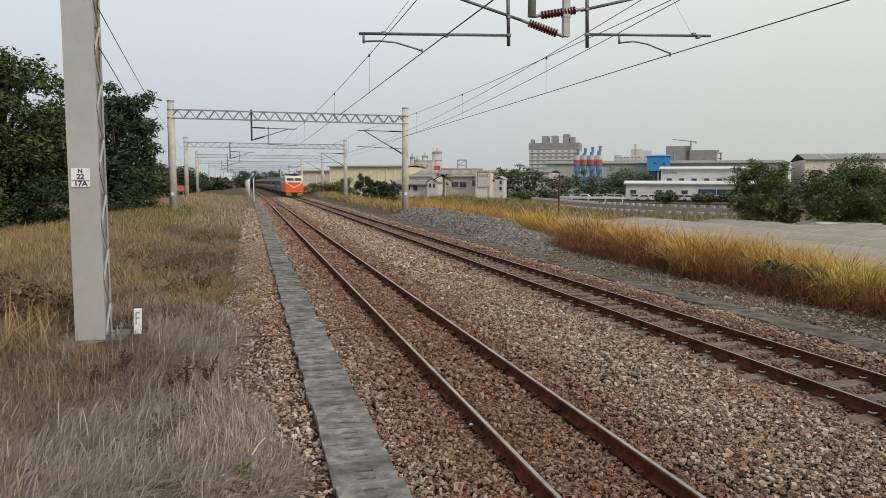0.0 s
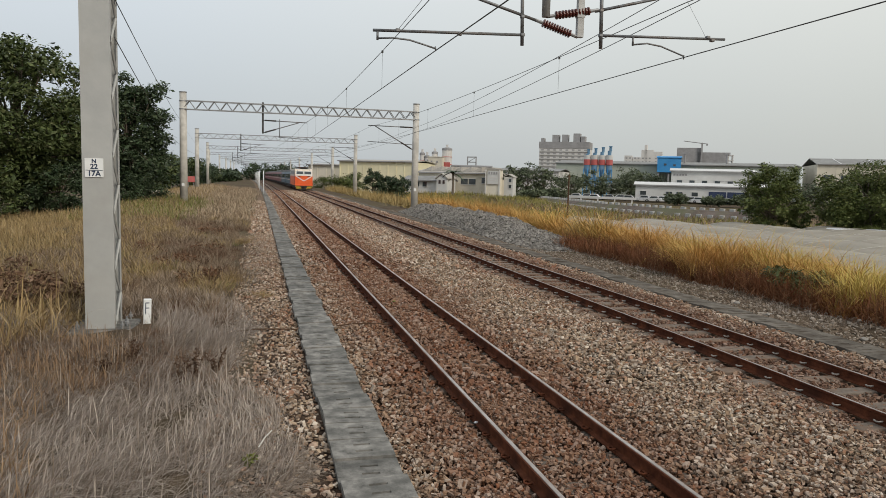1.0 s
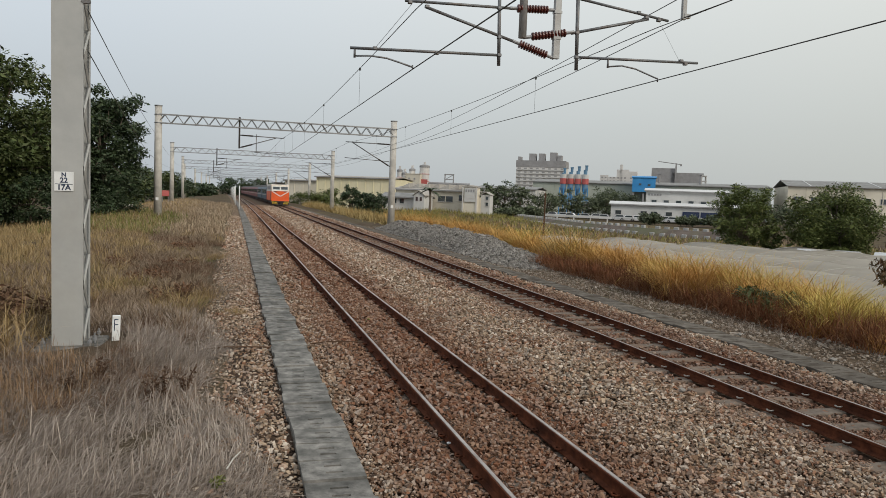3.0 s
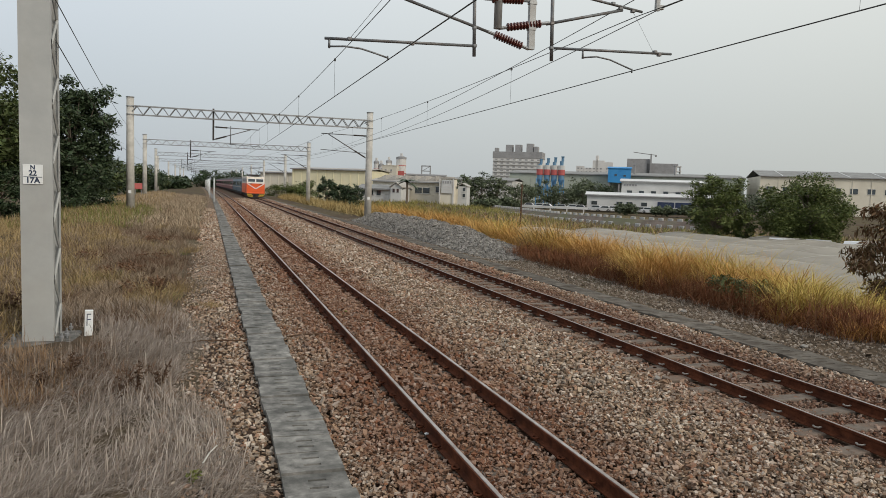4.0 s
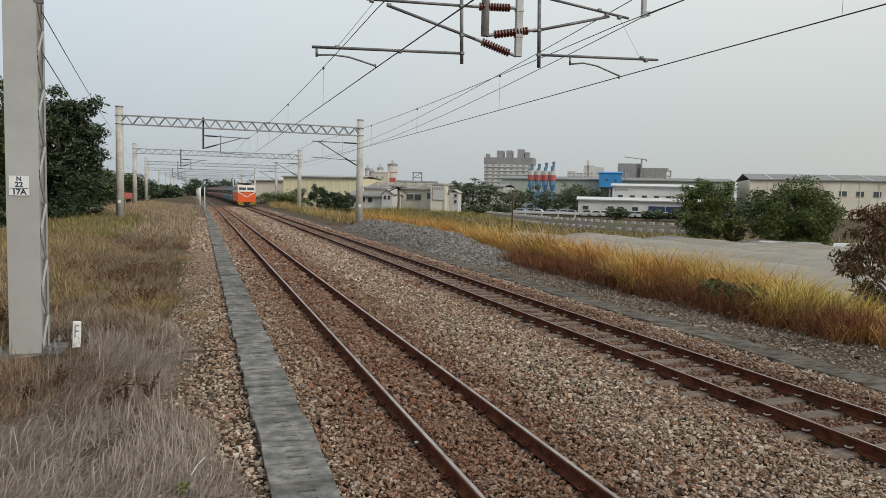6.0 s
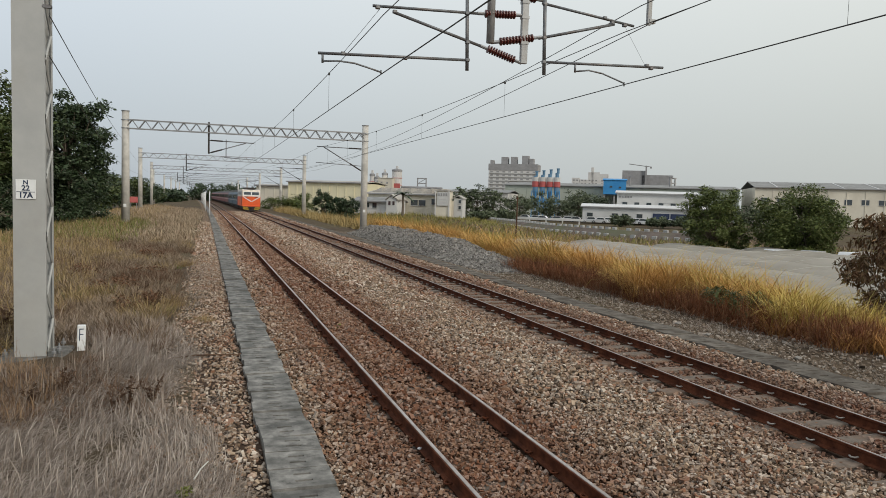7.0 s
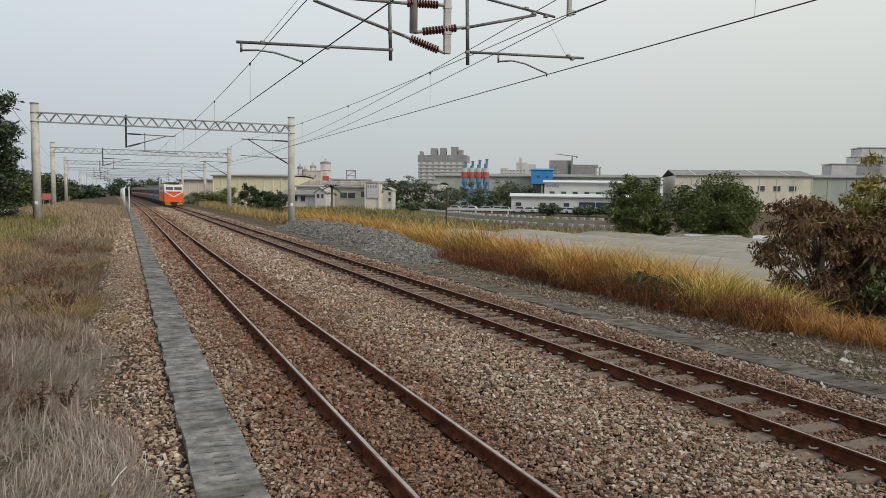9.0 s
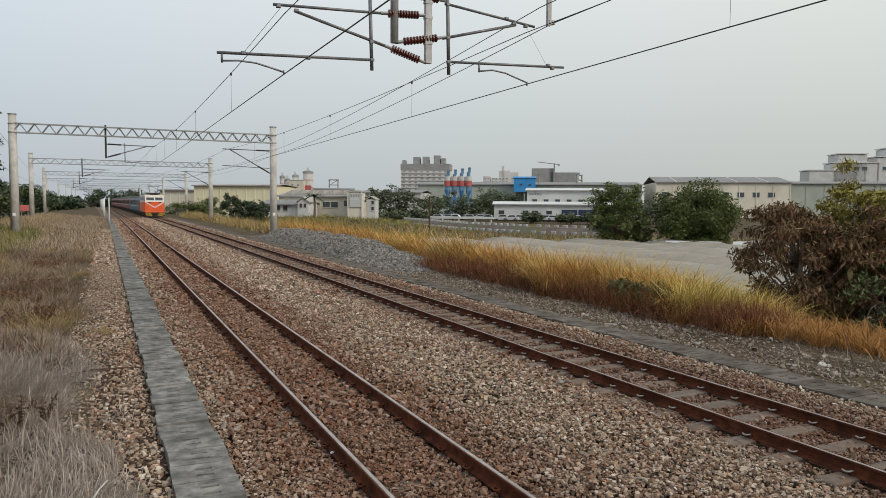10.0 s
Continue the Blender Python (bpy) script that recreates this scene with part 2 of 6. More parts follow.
FIELD = surf("green_field_grass", (0.16, 0.16, 0.05), (0.27, 0.24, 0.085), 0.15, 0.9, spec=0.08, bump=0, island=[(0.10, 0.11, 0.03), (0.24, 0.22, 0.075), (0.32, 0.26, 0.11), (0.15, 0.17, 0.045)], stain=(0.30, 0.19, 0.07), sscale=0.08, samount=0.6)
TAN = surf("tan_dead_grass", (0.23, 0.145, 0.08), (0.36, 0.245, 0.15), 0.8, 0.9, spec=0.08, bump=0, island=[(0.08, 0.046, 0.026), (0.30, 0.195, 0.115), (0.20, 0.125, 0.072), (0.40, 0.29, 0.19)])
PALEDEAD = surf("pale_dead_grass", (0.24, 0.18, 0.12), (0.42, 0.335, 0.235), 0.25, 0.9, spec=0.08, bump=0, island=[(0.12, 0.085, 0.055), (0.34, 0.265, 0.18), (0.48, 0.39, 0.28), (0.26, 0.17, 0.11)], stain=(0.24, 0.15, 0.085), sscale=0.15, samount=0.6)
DEADRED = surf("withered_red_brown_grass", (0.11, 0.062, 0.038), (0.20, 0.125, 0.08), 0.9, 0.9, spec=0.08, bump=0,
               island=[(0.045, 0.024, 0.015), (0.16, 0.095, 0.06), (0.27, 0.18, 0.12), (0.10, 0.055, 0.034)])
GREENGRASS = surf("green_grass", (0.12, 0.14, 0.04), (0.21, 0.215, 0.07), 0.6, 0.85, spec=0.08, bump=0, island=[(0.07, 0.10, 0.025), (0.17, 0.20, 0.05), (0.24, 0.25, 0.08)])
WEED = surf("dark_dead_weed", (0.075, 0.045, 0.03), (0.12, 0.075, 0.05), 4, 0.9, spec=0.08, bump=0, island=[(0.05, 0.03, 0.02), (0.13, 0.08, 0.05)])
LEAF = surf("dark_green_leaves", (0.04, 0.062, 0.018), (0.085, 0.115, 0.032), 0.6, 0.6, bump=0, island=[(0.022, 0.036, 0.012), (0.06, 0.085, 0.024), (0.12, 0.145, 0.05), (0.045, 0.06, 0.024), (0.16, 0.16, 0.08)])
LEAF2 = surf("deep_green_leaves", (0.025, 0.05, 0.024), (0.05, 0.085, 0.036), 0.7, 0.55, bump=0, island=[(0.014, 0.026, 0.013), (0.04, 0.062, 0.026), (0.075, 0.10, 0.048), (0.12, 0.135, 0.09)])
LEAF3 = surf("fresh_green_leaves", (0.06, 0.085, 0.02), (0.14, 0.16, 0.04), 0.6, 0.6, bump=0, island=[(0.018, 0.034, 0.01), (0.065, 0.095, 0.024), (0.14, 0.165, 0.045), (0.04, 0.06, 0.017), (0.19, 0.19, 0.075)])
LEAFB = surf("browned_leaves", (0.09, 0.05, 0.03), (0.19, 0.115, 0.06), 0.8, 0.7, spec=0.08, bump=0, island=[(0.03, 0.017, 0.011), (0.14, 0.07, 0.038), (0.25, 0.16, 0.085), (0.07, 0.07, 0.028), (0.09, 0.042, 0.025), (0.32, 0.23, 0.14)])
LEAFY = surf("yellow_green_leaves", (0.16, 0.15, 0.025), (0.27, 0.22, 0.04), 0.8, 0.65, bump=0, island=[(0.09, 0.09, 0.02), (0.24, 0.20, 0.035), (0.33, 0.26, 0.05), (0.14, 0.10, 0.04)])
# Paler, greyer leaf colour stands in for distance haze over the far bank.
HAZELEAF = surf("haze_paled_green_leaves", (0.07, 0.09, 0.05), (0.13, 0.15, 0.085), 0.4, 0.7, bump=0, island=[(0.045, 0.06, 0.035), (0.10, 0.125, 0.065), (0.16, 0.18, 0.11)])
BRAMBLE = surf("red_brown_withered_leaves", (0.12, 0.062, 0.036), (0.21, 0.12, 0.072), 3, 0.9, spec=0.08, bump=0, island=[(0.05, 0.026, 0.016), (0.17, 0.09, 0.05), (0.25, 0.15, 0.095)])
BARK = surf("bark", (0.10, 0.08, 0.06), (0.19, 0.155, 0.12), 6, 0.9, bump=0.5, bscale=20)
TARP = surf("grey_greenhouse_sheet", (0.23, 0.205, 0.165), (0.355, 0.322, 0.268), 0.5, 0.7, bump=0.15, bscale=3, stain=(0.18, 0.165, 0.135), sscale=0.25, samount=0.6)
ROPE = surf("pale_rope", (0.42, 0.40, 0.36), (0.52, 0.50, 0.45), 3, 0.8, bump=0)
ORANGE = surf("orange_loco_paint", (0.74, 0.10, 0.018), (0.80, 0.125, 0.025), 1.2, 0.4, bump=0.02, stain=(0.55, 0.09, 0.03), sscale=0.8, samount=0.35, spec=0.5, coords="object")
CREAM = surf("cream_loco_paint", (0.66, 0.57, 0.47), (0.73, 0.65, 0.55), 1.2, 0.45, bump=0.02, stain=(0.48, 0.38, 0.30), sscale=0.9, samount=0.4, spec=0.5, coords="object")
TEAL = surf("dark_teal_coach_paint", (0.035, 0.075, 0.11), (0.05, 0.10, 0.14), 1, 0.45, bump=0.02, coords="object", spec=0.5)
MAROON = surf("maroon_coach_paint", (0.17, 0.042, 0.042), (0.22, 0.06, 0.056), 1, 0.5, bump=0.02, coords="object", spec=0.5)
DARK = surf("dark_underframe", (0.022, 0.021, 0.02), (0.05, 0.045, 0.04), 4, 0.8, bump=0.2, stain=(0.08, 0.05, 0.035), sscale=2, samount=0.4, coords="object")
YELLOW = surf("hazard_yellow", (0.62, 0.40, 0.03), (0.70, 0.47, 0.05), 3, 0.5, bump=0, coords="object")
ROOFGREY = surf("roof_grey", (0.19, 0.19, 0.185), (0.28, 0.28, 0.27), 0.8, 0.7, bump=0.05, stain=(0.15, 0.14, 0.13), sscale=0.3, samount=0.5)
GLASS = bpy.data.materials.new("dark_window_glass")
GLASS.use_nodes = True
gb = GLASS.node_tree.nodes["Principled BSDF"]
gb.inputs["Base Color"].default_value = (0.045, 0.055, 0.06, 1)
gb.inputs["Roughness"].default_value, gb.inputs["Specular IOR Level"].default_value = 0.06, 0.8
LAMP = surf("headlight_lens", (0.75, 0.72, 0.62), (0.8, 0.77, 0.68), 5, 0.15, bump=0, spec=0.6)
W_WHITE = surf("white_wall", (0.48, 0.475, 0.46), (0.60, 0.595, 0.575), 0.25, 0.8, bump=0.05, bscale=2, stain=(0.42, 0.42, 0.40), sscale=0.15, samount=0.5)
W_PALE = surf("grey_wall", (0.56, 0.545, 0.52), (0.66, 0.64, 0.61), 0.2, 0.85, bump=0.05, bscale=2, stain=(0.46, 0.44, 0.42), sscale=0.1, samount=0.5)
# Dark grey of the far buildings, lightened to stand in for haze.
W_DARK = surf("hazed_dark_grey_wall", (0.24, 0.235, 0.235), (0.32, 0.315, 0.315), 0.2, 0.85, bump=0.05, bscale=2)
W_CREAM = surf("cream_wall", (0.60, 0.55, 0.45), (0.70, 0.65, 0.54), 0.2, 0.85, bump=0.05, bscale=2, stain=(0.48, 0.44, 0.36), sscale=0.12, samount=0.5)
W_YELLOW = surf("pale_yellow_metal_wall", (0.68, 0.62, 0.42), (0.76, 0.70, 0.49), 0.15, 0.7, bump=0.05, bscale=2, stain=(0.58, 0.53, 0.37), sscale=0.1, samount=0.4)
W_GREEN = surf("faded_green_metal_wall", (0.33, 0.36, 0.31), (0.41, 0.435, 0.37), 0.15, 0.7, bump=0.05, bscale=2, stain=(0.28, 0.30, 0.26), sscale=0.08, samount=0.5)
W_BLUE = surf("bright_blue_metal", (0.035, 0.22, 0.50), (0.05, 0.27, 0.56), 0.3, 0.55, bump=0.03)
STEELBLUE = surf("faded_blue_steel", (0.09, 0.19, 0.30), (0.13, 0.24, 0.35), 0.3, 0.6, bump=0.03)
W_RED = surf("faded_red_paint", (0.40, 0.09, 0.085), (0.46, 0.12, 0.11), 0.4, 0.6, bump=0.03)
TIN = surf("dull_tin_roof", (0.33, 0.31, 0.285), (0.43, 0.41, 0.375), 0.4, 0.7, bump=0.05, stain=(0.27, 0.23, 0.19), sscale=0.3, samount=0.5)
W_ROOF = surf("white_metal_roof", (0.56, 0.565, 0.56), (0.66, 0.66, 0.65), 0.3, 0.6, bump=0.03, stain=(0.5, 0.49, 0.47), sscale=0.2, samount=0.4)
EARTHBANK = surf("brown_bank", (0.10, 0.078, 0.066), (0.17, 0.138, 0.118), 0.6, 0.95, bump=0.5, bscale=3, stain=(0.11, 0.12, 0.06), sscale=0.2, samount=0.7)
NAVY = surf("navy_shutter", (0.02, 0.03, 0.07), (0.035, 0.05, 0.10), 0.5, 0.6, bump=0)
CARPAINT = surf("car_paint_pale", (0.55, 0.56, 0.57), (0.62, 0.63, 0.64), 0.3, 0.3, bump=0, each=0.7, spec=0.5)
TYRE = surf("tyre", (0.02, 0.02, 0.02), (0.035, 0.035, 0.035), 3, 0.9, bump=0)


# ---------- mesh tools ----------
class Geo:
    def __init__(self):
        self.v, self.f = [], []

    def add(self, vs, fs):
        k = len(self.v)
        self.v += [tuple(p) for p in vs]
        self.f += [tuple(i + k for i in f) for f in fs]
        return self

    def box(self, c, s, m=None):
        x, y, z = s[0] / 2, s[1] / 2, s[2] / 2
        vs = [Vector((a * x, b * y, d * z)) for d in (-1, 1) for b in (-1, 1) for a in (-1, 1)]
        vs = [(m @ p if m else p) + Vector(c) for p in vs]
        return self.add(vs, [(0, 2, 3, 1), (4, 5, 7, 6), (0, 1, 5, 4), (2, 6, 7, 3), (0, 4, 6, 2), (1, 3, 7, 5)])

    def soft(self, c, s, w):
        """A box with bevelled edges."""
        bm = bmesh.new()
        bmesh.ops.create_cube(bm, size=1)
        bmesh.ops.scale(bm, vec=s, verts=bm.verts)
        bmesh.ops.bevel(bm, geom=bm.edges[:], offset=w, segments=2, profile=0.5, affect="EDGES")
        bm.verts.index_update()
        self.add([v.co + Vector(c) for v in bm.verts], [[v.index for v in f.verts] for f in bm.faces])
        bm.free()
        return self

    def tube(self, pts, rad, n=8):
        pts = [Vector(p) for p in pts]
        rads = rad if isinstance(rad, (list, tuple)) else [rad] * len(pts)
        vs, fs = [], []
        for i, p in enumerate(pts):
            d = (pts[min(i + 1, len(pts) - 1)] - pts[max(i - 1, 0)]).normalized()
            a = d.cross(Vector((0, 0, 1)) if abs(d.z) < 0.95 else Vector((1, 0, 0))).normalized()
            b = d.cross(a)
            vs += [p + rads[i] * (math.cos(2 * math.pi * k / n) * a + math.sin(2 * math.pi * k / n) * b) for k in range(n)]
        for i in range(len(pts) - 1):
            for k in range(n):
                q = (k + 1) % n
                fs.append((i * n + k, i * n + q, (i + 1) * n + q, (i + 1) * n + k))
        fs.append(tuple(range(n - 1, -1, -1)))
        fs.append(tuple(range((len(pts) - 1) * n, len(pts) * n)))
        return self.add(vs, fs)

    def prism(self, poly, x0, x1):
        """A polygon of (y, z) extruded along x."""
        n = len(poly)
        vs = [(x0, y, z) for y, z in poly] + [(x1, y, z) for y, z in poly]
        fs = [tuple(range(n)), tuple(range(2 * n - 1, n - 1, -1))]
        fs += [(i, i + n, (i + 1) % n + n, (i + 1) % n) for i in range(n)]
        return self.add(vs, fs)

    def extrude_y(self, poly, y0, y1):
        """A polygon of (x, z) extruded along y."""
        n = len(poly)
        vs = [(x, y0, z) for x, z in poly] + [(x, y1, z) for x, z in poly]
        fs = [tuple(range(n)), tuple(range(2 * n - 1, n - 1, -1))]
        fs += [(i, i + n, (i + 1) % n + n, (i + 1) % n) for i in range(n)]
        return self.add(vs, fs)

    def mesh(self, name, material, smooth=False):
        me = bpy.data.meshes.new(name)
        me.from_pydata(self.v, [], self.f)
        bm = bmesh.new()
        bm.from_mesh(me)
        bmesh.ops.recalc_face_normals(bm, faces=bm.faces)
        bm.to_mesh(me)
        bm.free()
        me.materials.append(material)
        if smooth:
            me.shade_smooth()
        return me


def raw_mesh(name, verts, faces, material, smooth=False):
    me = bpy.data.meshes.new(name)
    me.from_pydata(verts.tolist() if hasattr(verts, "tolist") else verts, [], faces)
    me.materials.append(material)
    if smooth:
        me.shade_smooth()
    return me


def thing(name, label, category, group="", kind="", m=None):
    ob = tagged(new(name), label, category, group, kind)
    ob.empty_display_size = 0.2
    if m is not None:
        ob.matrix_world = m
    return ob


def part(name, geo, material, parent, label="", smooth=False):
    data = geo if isinstance(geo, bpy.types.Mesh) else geo.mesh(name, material, smooth)
    ob = new(name, data)
    ob.parent = parent
    if label:
        tagged(ob, label)
    return ob


def solid(name, geo, material, label, category, group="", kind="", m=None, smooth=False):
    data = geo if isinstance(geo, bpy.types.Mesh) else geo.mesh(name, material, smooth)
    ob = tagged(new(name, data), label, category, group, kind)
    if m is not None:
        ob.matrix_world = m
    return ob


def bend(y):
    """Sideways shift of the line, which curves gently to the left far away."""
    q = max(0.0, min(y, 420.0) - 57.0)
    s = -q * q / 22000.0
    return s - max(0.0, y - 420.0) * 0.033


def bends(y):
    q = np.clip(np.minimum(y, 420.0) - 57.0, 0, None)
    return -q * q / 22000.0 - np.clip(y - 420.0, 0, None) * 0.033


# ---------- ground ----------
def ground_height(x, y):
    """Level of the bare ground; the line stands on a low embankment."""
    q = x - bends(y)
    z = np.interp(q, [-400, -60, -20, -12, -8.5, -4.2, -2.75, -2.35, -1.6, -1.2, 3.2, 6.1, 6.6, 7.6, 9.0, 11.5, 16, 22, 60, 400],
                  [-1.8, -1.2, -0.5, -0.05, 0.06, 0.02, -0.01, -0.06, -0.15, -0.05, -0.05, -0.05, -0.10, -0.08, -0.02, -0.15, -1.7, -2.2, -2.2, -1.6])
    wob = 0.05 * np.sin(q * 1.7 + y * 0.6) * np.sin(y * 0.83 - q * 0.4) + 0.03 * np.sin(q * 4.1 + 1.0) * np.sin(y * 3.3)
    off = np.clip(np.maximum(-3.2 - q, q - 7.6), 0, 1.2) / 1.2
    # a low mound on the grassy side further along
    z = z + 0.45 * np.exp(-((q + 10.5) / 3.0) ** 2) * np.clip((y - 30) / 25, 0, 1) * np.clip((240 - y) / 60, 0, 1)
    # the yard of the workshops lies a little higher
    z = z + 1.9 * np.exp(-((x - 36) / 22) ** 2 - ((y - 152) / 28) ** 2) * np.clip((q - 14) / 8, 0, 1)
    return z + wob * off


gx = np.concatenate([-np.geomspace(3000, 16, 26), np.arange(-15, 17.01, 0.25), np.geomspace(18, 3000, 34)])
gy = np.concatenate([-np.geomspace(600, 8, 12), np.arange(-6, 40, 0.4), np.arange(40, 130, 2.0), np.geomspace(130, 4200, 40)])
GX, GY = np.meshgrid(gx, gy)
GX2 = GX + bends(GY) * (np.abs(GX) < 60)
GZ = ground_height(GX2, GY)
gv = np.stack([GX2.ravel(), GY.ravel(), GZ.ravel()], 1)
nx, ny = len(gx), len(gy)
gf = [(j * nx + i, j * nx + i + 1, (j + 1) * nx + i + 1, (j + 1) * nx + i) for j in range(ny - 1) for i in range(nx - 1)]
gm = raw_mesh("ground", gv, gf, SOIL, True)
# near bed carries the painted gap shade, the far bed stays lighter
gm.materials.append(BALLAST_GAPSHADE)
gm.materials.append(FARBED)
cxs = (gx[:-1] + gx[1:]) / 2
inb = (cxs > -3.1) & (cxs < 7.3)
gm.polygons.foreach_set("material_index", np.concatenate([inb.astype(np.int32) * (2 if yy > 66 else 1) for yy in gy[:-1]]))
tagged(new("ground", gm), "dry soil embankment with a ballast bed along the line", "ground", kind="structure")


# ---------- rails, sleepers, troughs ----------
RAILS = (-0.566, 0.566, 4.055, 5.187)
TRACKS = (0.0, 4.621)


def sweep(poly, x0, ys, name, material, smooth=False):
    n = len(poly)
    vs, fs = [], []
    for y in ys:
        b = bend(y)
        vs += [(x0 + b + px, y, pz) for px, pz in poly]
    for j in range(len(ys) - 1):
        for i in range(n):
            q = (i + 1) % n
            fs.append((j * n + i, j * n + q, (j + 1) * n + q, (j + 1) * n + i))
    fs += [tuple(range(n)), tuple(range(len(ys) * n - 1, len(ys) * n - n - 1, -1))]
    g = Geo()
    g.add(vs, fs)
    return g.mesh(name, material, smooth)


rail_ys = [-30, 0, 20, 40, 57] + list(range(65, 420, 8)) + [500, 650]
web = [(-0.064, 0), (0.064, 0), (0.064, 0.012), (0.012, 0.028), (0.010, 0.106), (0.032, 0.118), (0.0325, 0.143), (-0.0325, 0.143), (-0.032, 0.118), (-0.010, 0.106), (-0.012, 0.028), (-0.064, 0.012)]
head = [(-0.0315, 0.1435), (0.0315, 0.1435), (0.0285, 0.1485), (0.015, 0.151), (-0.015, 0.151), (-0.0285, 0.1485)]
for x in RAILS:
    rail = thing("rail", "rusty brown steel rail with a worn bright running edge" if x < 1 else "deep rusty steel rail held by spring clips on concrete sleepers", "rail", "running rails")
    part("rail_web", sweep(web, x, rail_ys, "rail_web", RUST), RUST, rail)
    hd = [(px * (0.42 if x > 1 else 0.66) + (-0.012 if x > 1 else 0.004), pz) for px, pz in head]
    part("rail_head", sweep(hd, x, rail_ys, "rail_head", SHINE), SHINE, rail, "polished running surface")

# sleeper with four spring clips
sl = Geo()
sl.soft((0, 0, -0.075), (2.0, 0.24, 0.15), 0.02)
SLEEPER_MESH = sl.mesh("sleeper_body", SLEEP)
cl = Geo()
cl.tube([(0.045, -0.055, 0.018), (0.075, -0.06, 0.045), (0.11, -0.035, 0.055), (0.12, 0.0, 0.05), (0.105, 0.035, 0.055), (0.07, 0.045, 0.06), (0.05, 0.02, 0.05), (0.06, -0.01, 0.03)], 0.0105, 6)
CLIP_MESH = cl.mesh("spring_clip", CLIP, True)
CLIP_RUSTY = cl.mesh("spring_clip", RUST, True)
sleeper_far = Geo()
for track, tx in enumerate(TRACKS):
    drop = -0.028 if track == 0 else 0.004
    k = 0
    y = -8.44 + 0.21 * track
    while y < 230:
        j = random.uniform(-0.015, 0.015)
        if y < 46:
            st = thing("sleeper", "concrete sleeper half buried in rust-stained ballast" if track == 0 else "grey concrete sleeper with spring clips, ballast between", "sleeper",
                       "sleepers of the near track" if track == 0 else "sleepers of the far track", m=pose(tx, y + j, drop))
            part("sleeper_body", SLEEPER_MESH, SLEEP, st)
            for rx in (-0.566, 0.566):
                for side in (-1, 1):
                    c = part("spring_clip", CLIP_MESH if track else CLIP_RUSTY, CLIP, st)
                    c.matrix_basis = pose(rx, 0, -drop, 0, 0, 0 if side > 0 else 180)
        else:
            sleeper_far.box((tx + bend(y), y, drop - 0.07), (2.0, 0.24, 0.15))
        y += 0.62
solid("distant_sleepers", sleeper_far, SLEEP, "rows of concrete sleepers running into the distance", "sleepers", kind="stuff")

# cable trough: side walls and separate cover slabs with lifting slots
def slab_mesh(w, l, name, material):
    g = Geo()
    g.box((0, 0, -0.055), (w, l, 0.02))
    top = 0.045
    slot_w, slot_l = w * 0.28, 0.04
    cx = -w * 0.02
    ys = [-l / 2, -l * 0.22, -l * 0.22 + slot_l, l * 0.22 - slot_l, l * 0.22, l / 2]
    for a in (0, 2, 4):
        y0, y1 = ys[a], ys[a + 1]
        g.box((0, (y0 + y1) / 2, -0.0225), (w, y1 - y0, top))
    for a in (1, 3):
        y0, y1 = ys[a], ys[a + 1]
        x0, x1 = -w / 2, cx - slot_w / 2
        g.box(((x0 + x1) / 2, (y0 + y1) / 2, -0.0225), (x1 - x0, y1 - y0, top))
        x0, x1 = cx + slot_w / 2, w / 2
        g.box(((x0 + x1) / 2, (y0 + y1) / 2, -0.0225), (x1 - x0, y1 - y0, top))
    return g.mesh(name, material)


def trough(xc, w, y0, y1, step, label, tilt, z, material):
    tr = thing("cable_trough", label, "cable trough", "trackside cable troughs")
    ys = np.arange(-20, 330, 10.0)
    part("trough_wall", sweep([(-w / 2 + 0.01, -0.4), (-w / 2 + 0.07, -0.4), (-w / 2 + 0.07, z - 0.062), (-w / 2 + 0.01, z - 0.062)], xc, ys, "trough_wall", LID), LID, tr)
    part("trough_wall", sweep([(w / 2 - 0.07, -0.4), (w / 2 - 0.01, -0.4), (w / 2 - 0.01, z - 0.062), (w / 2 - 0.07, z - 0.062)], xc, ys, "trough_wall", LID), LID, tr)
    me = slab_mesh(w, step - 0.026, "cover_slab", material)
    y = y0
    n = 0
    while y < y1 and n < 296:
        o = part("cover_slab", me, material, tr)
        o.matrix_basis = pose(xc + bend(y) + random.gauss(0, 0.011), y, z + random.gauss(0, 0.009), random.gauss(0, 0.6), random.gauss(0, tilt * 1.6), random.gauss(0, 0.9) + 180 * random.randint(0, 1))
        y += step
        n += 1
    rest = Geo()
    while y < 330:
        rest.box((xc + bend(y), y, z - 0.03), (w, step * 2 - 0.02, 0.06))
        y += step * 2
    o = part("distant_slabs", rest, material, tr)
    tagged(o, kind="stuff")


trough(-1.965, 0.60, -8.0, 120, 0.5, "weathered grey concrete cable trough covered with loose slabs", 0.6, 0.02, CONC)
trough(7.08, 0.66, -8.0, 90, 0.5, "dull grey concrete trough lids beside the far track", 0.5, -0.005, LID)


# ---------- loose stones ----------
ICO = np.array([(0, -1, 1.618), (0, 1, 1.618), (0, -1, -1.618), (0, 1, -1.618), (-1, 1.618, 0), (1, 1.618, 0), (-1, -1.618, 0), (1, -1.618, 0), (-1.618, 0, 1), (1.618, 0, 1), (-1.618, 0, -1), (1.618, 0, -1)]) / 1.9
ICOF = [(0, 9, 1), (0, 1, 8), (0, 8, 6), (0, 6, 7), (0, 7, 9), (3, 5, 11), (3, 4, 5), (3, 10, 4), (3, 2, 10), (3, 11, 2), (1, 9, 5), (9, 7, 11), (7, 6, 2), (6, 8, 10), (8, 1, 4), (5, 4, 1), (11, 5, 9), (2, 11, 7), (10, 2, 6), (4, 10, 8)]
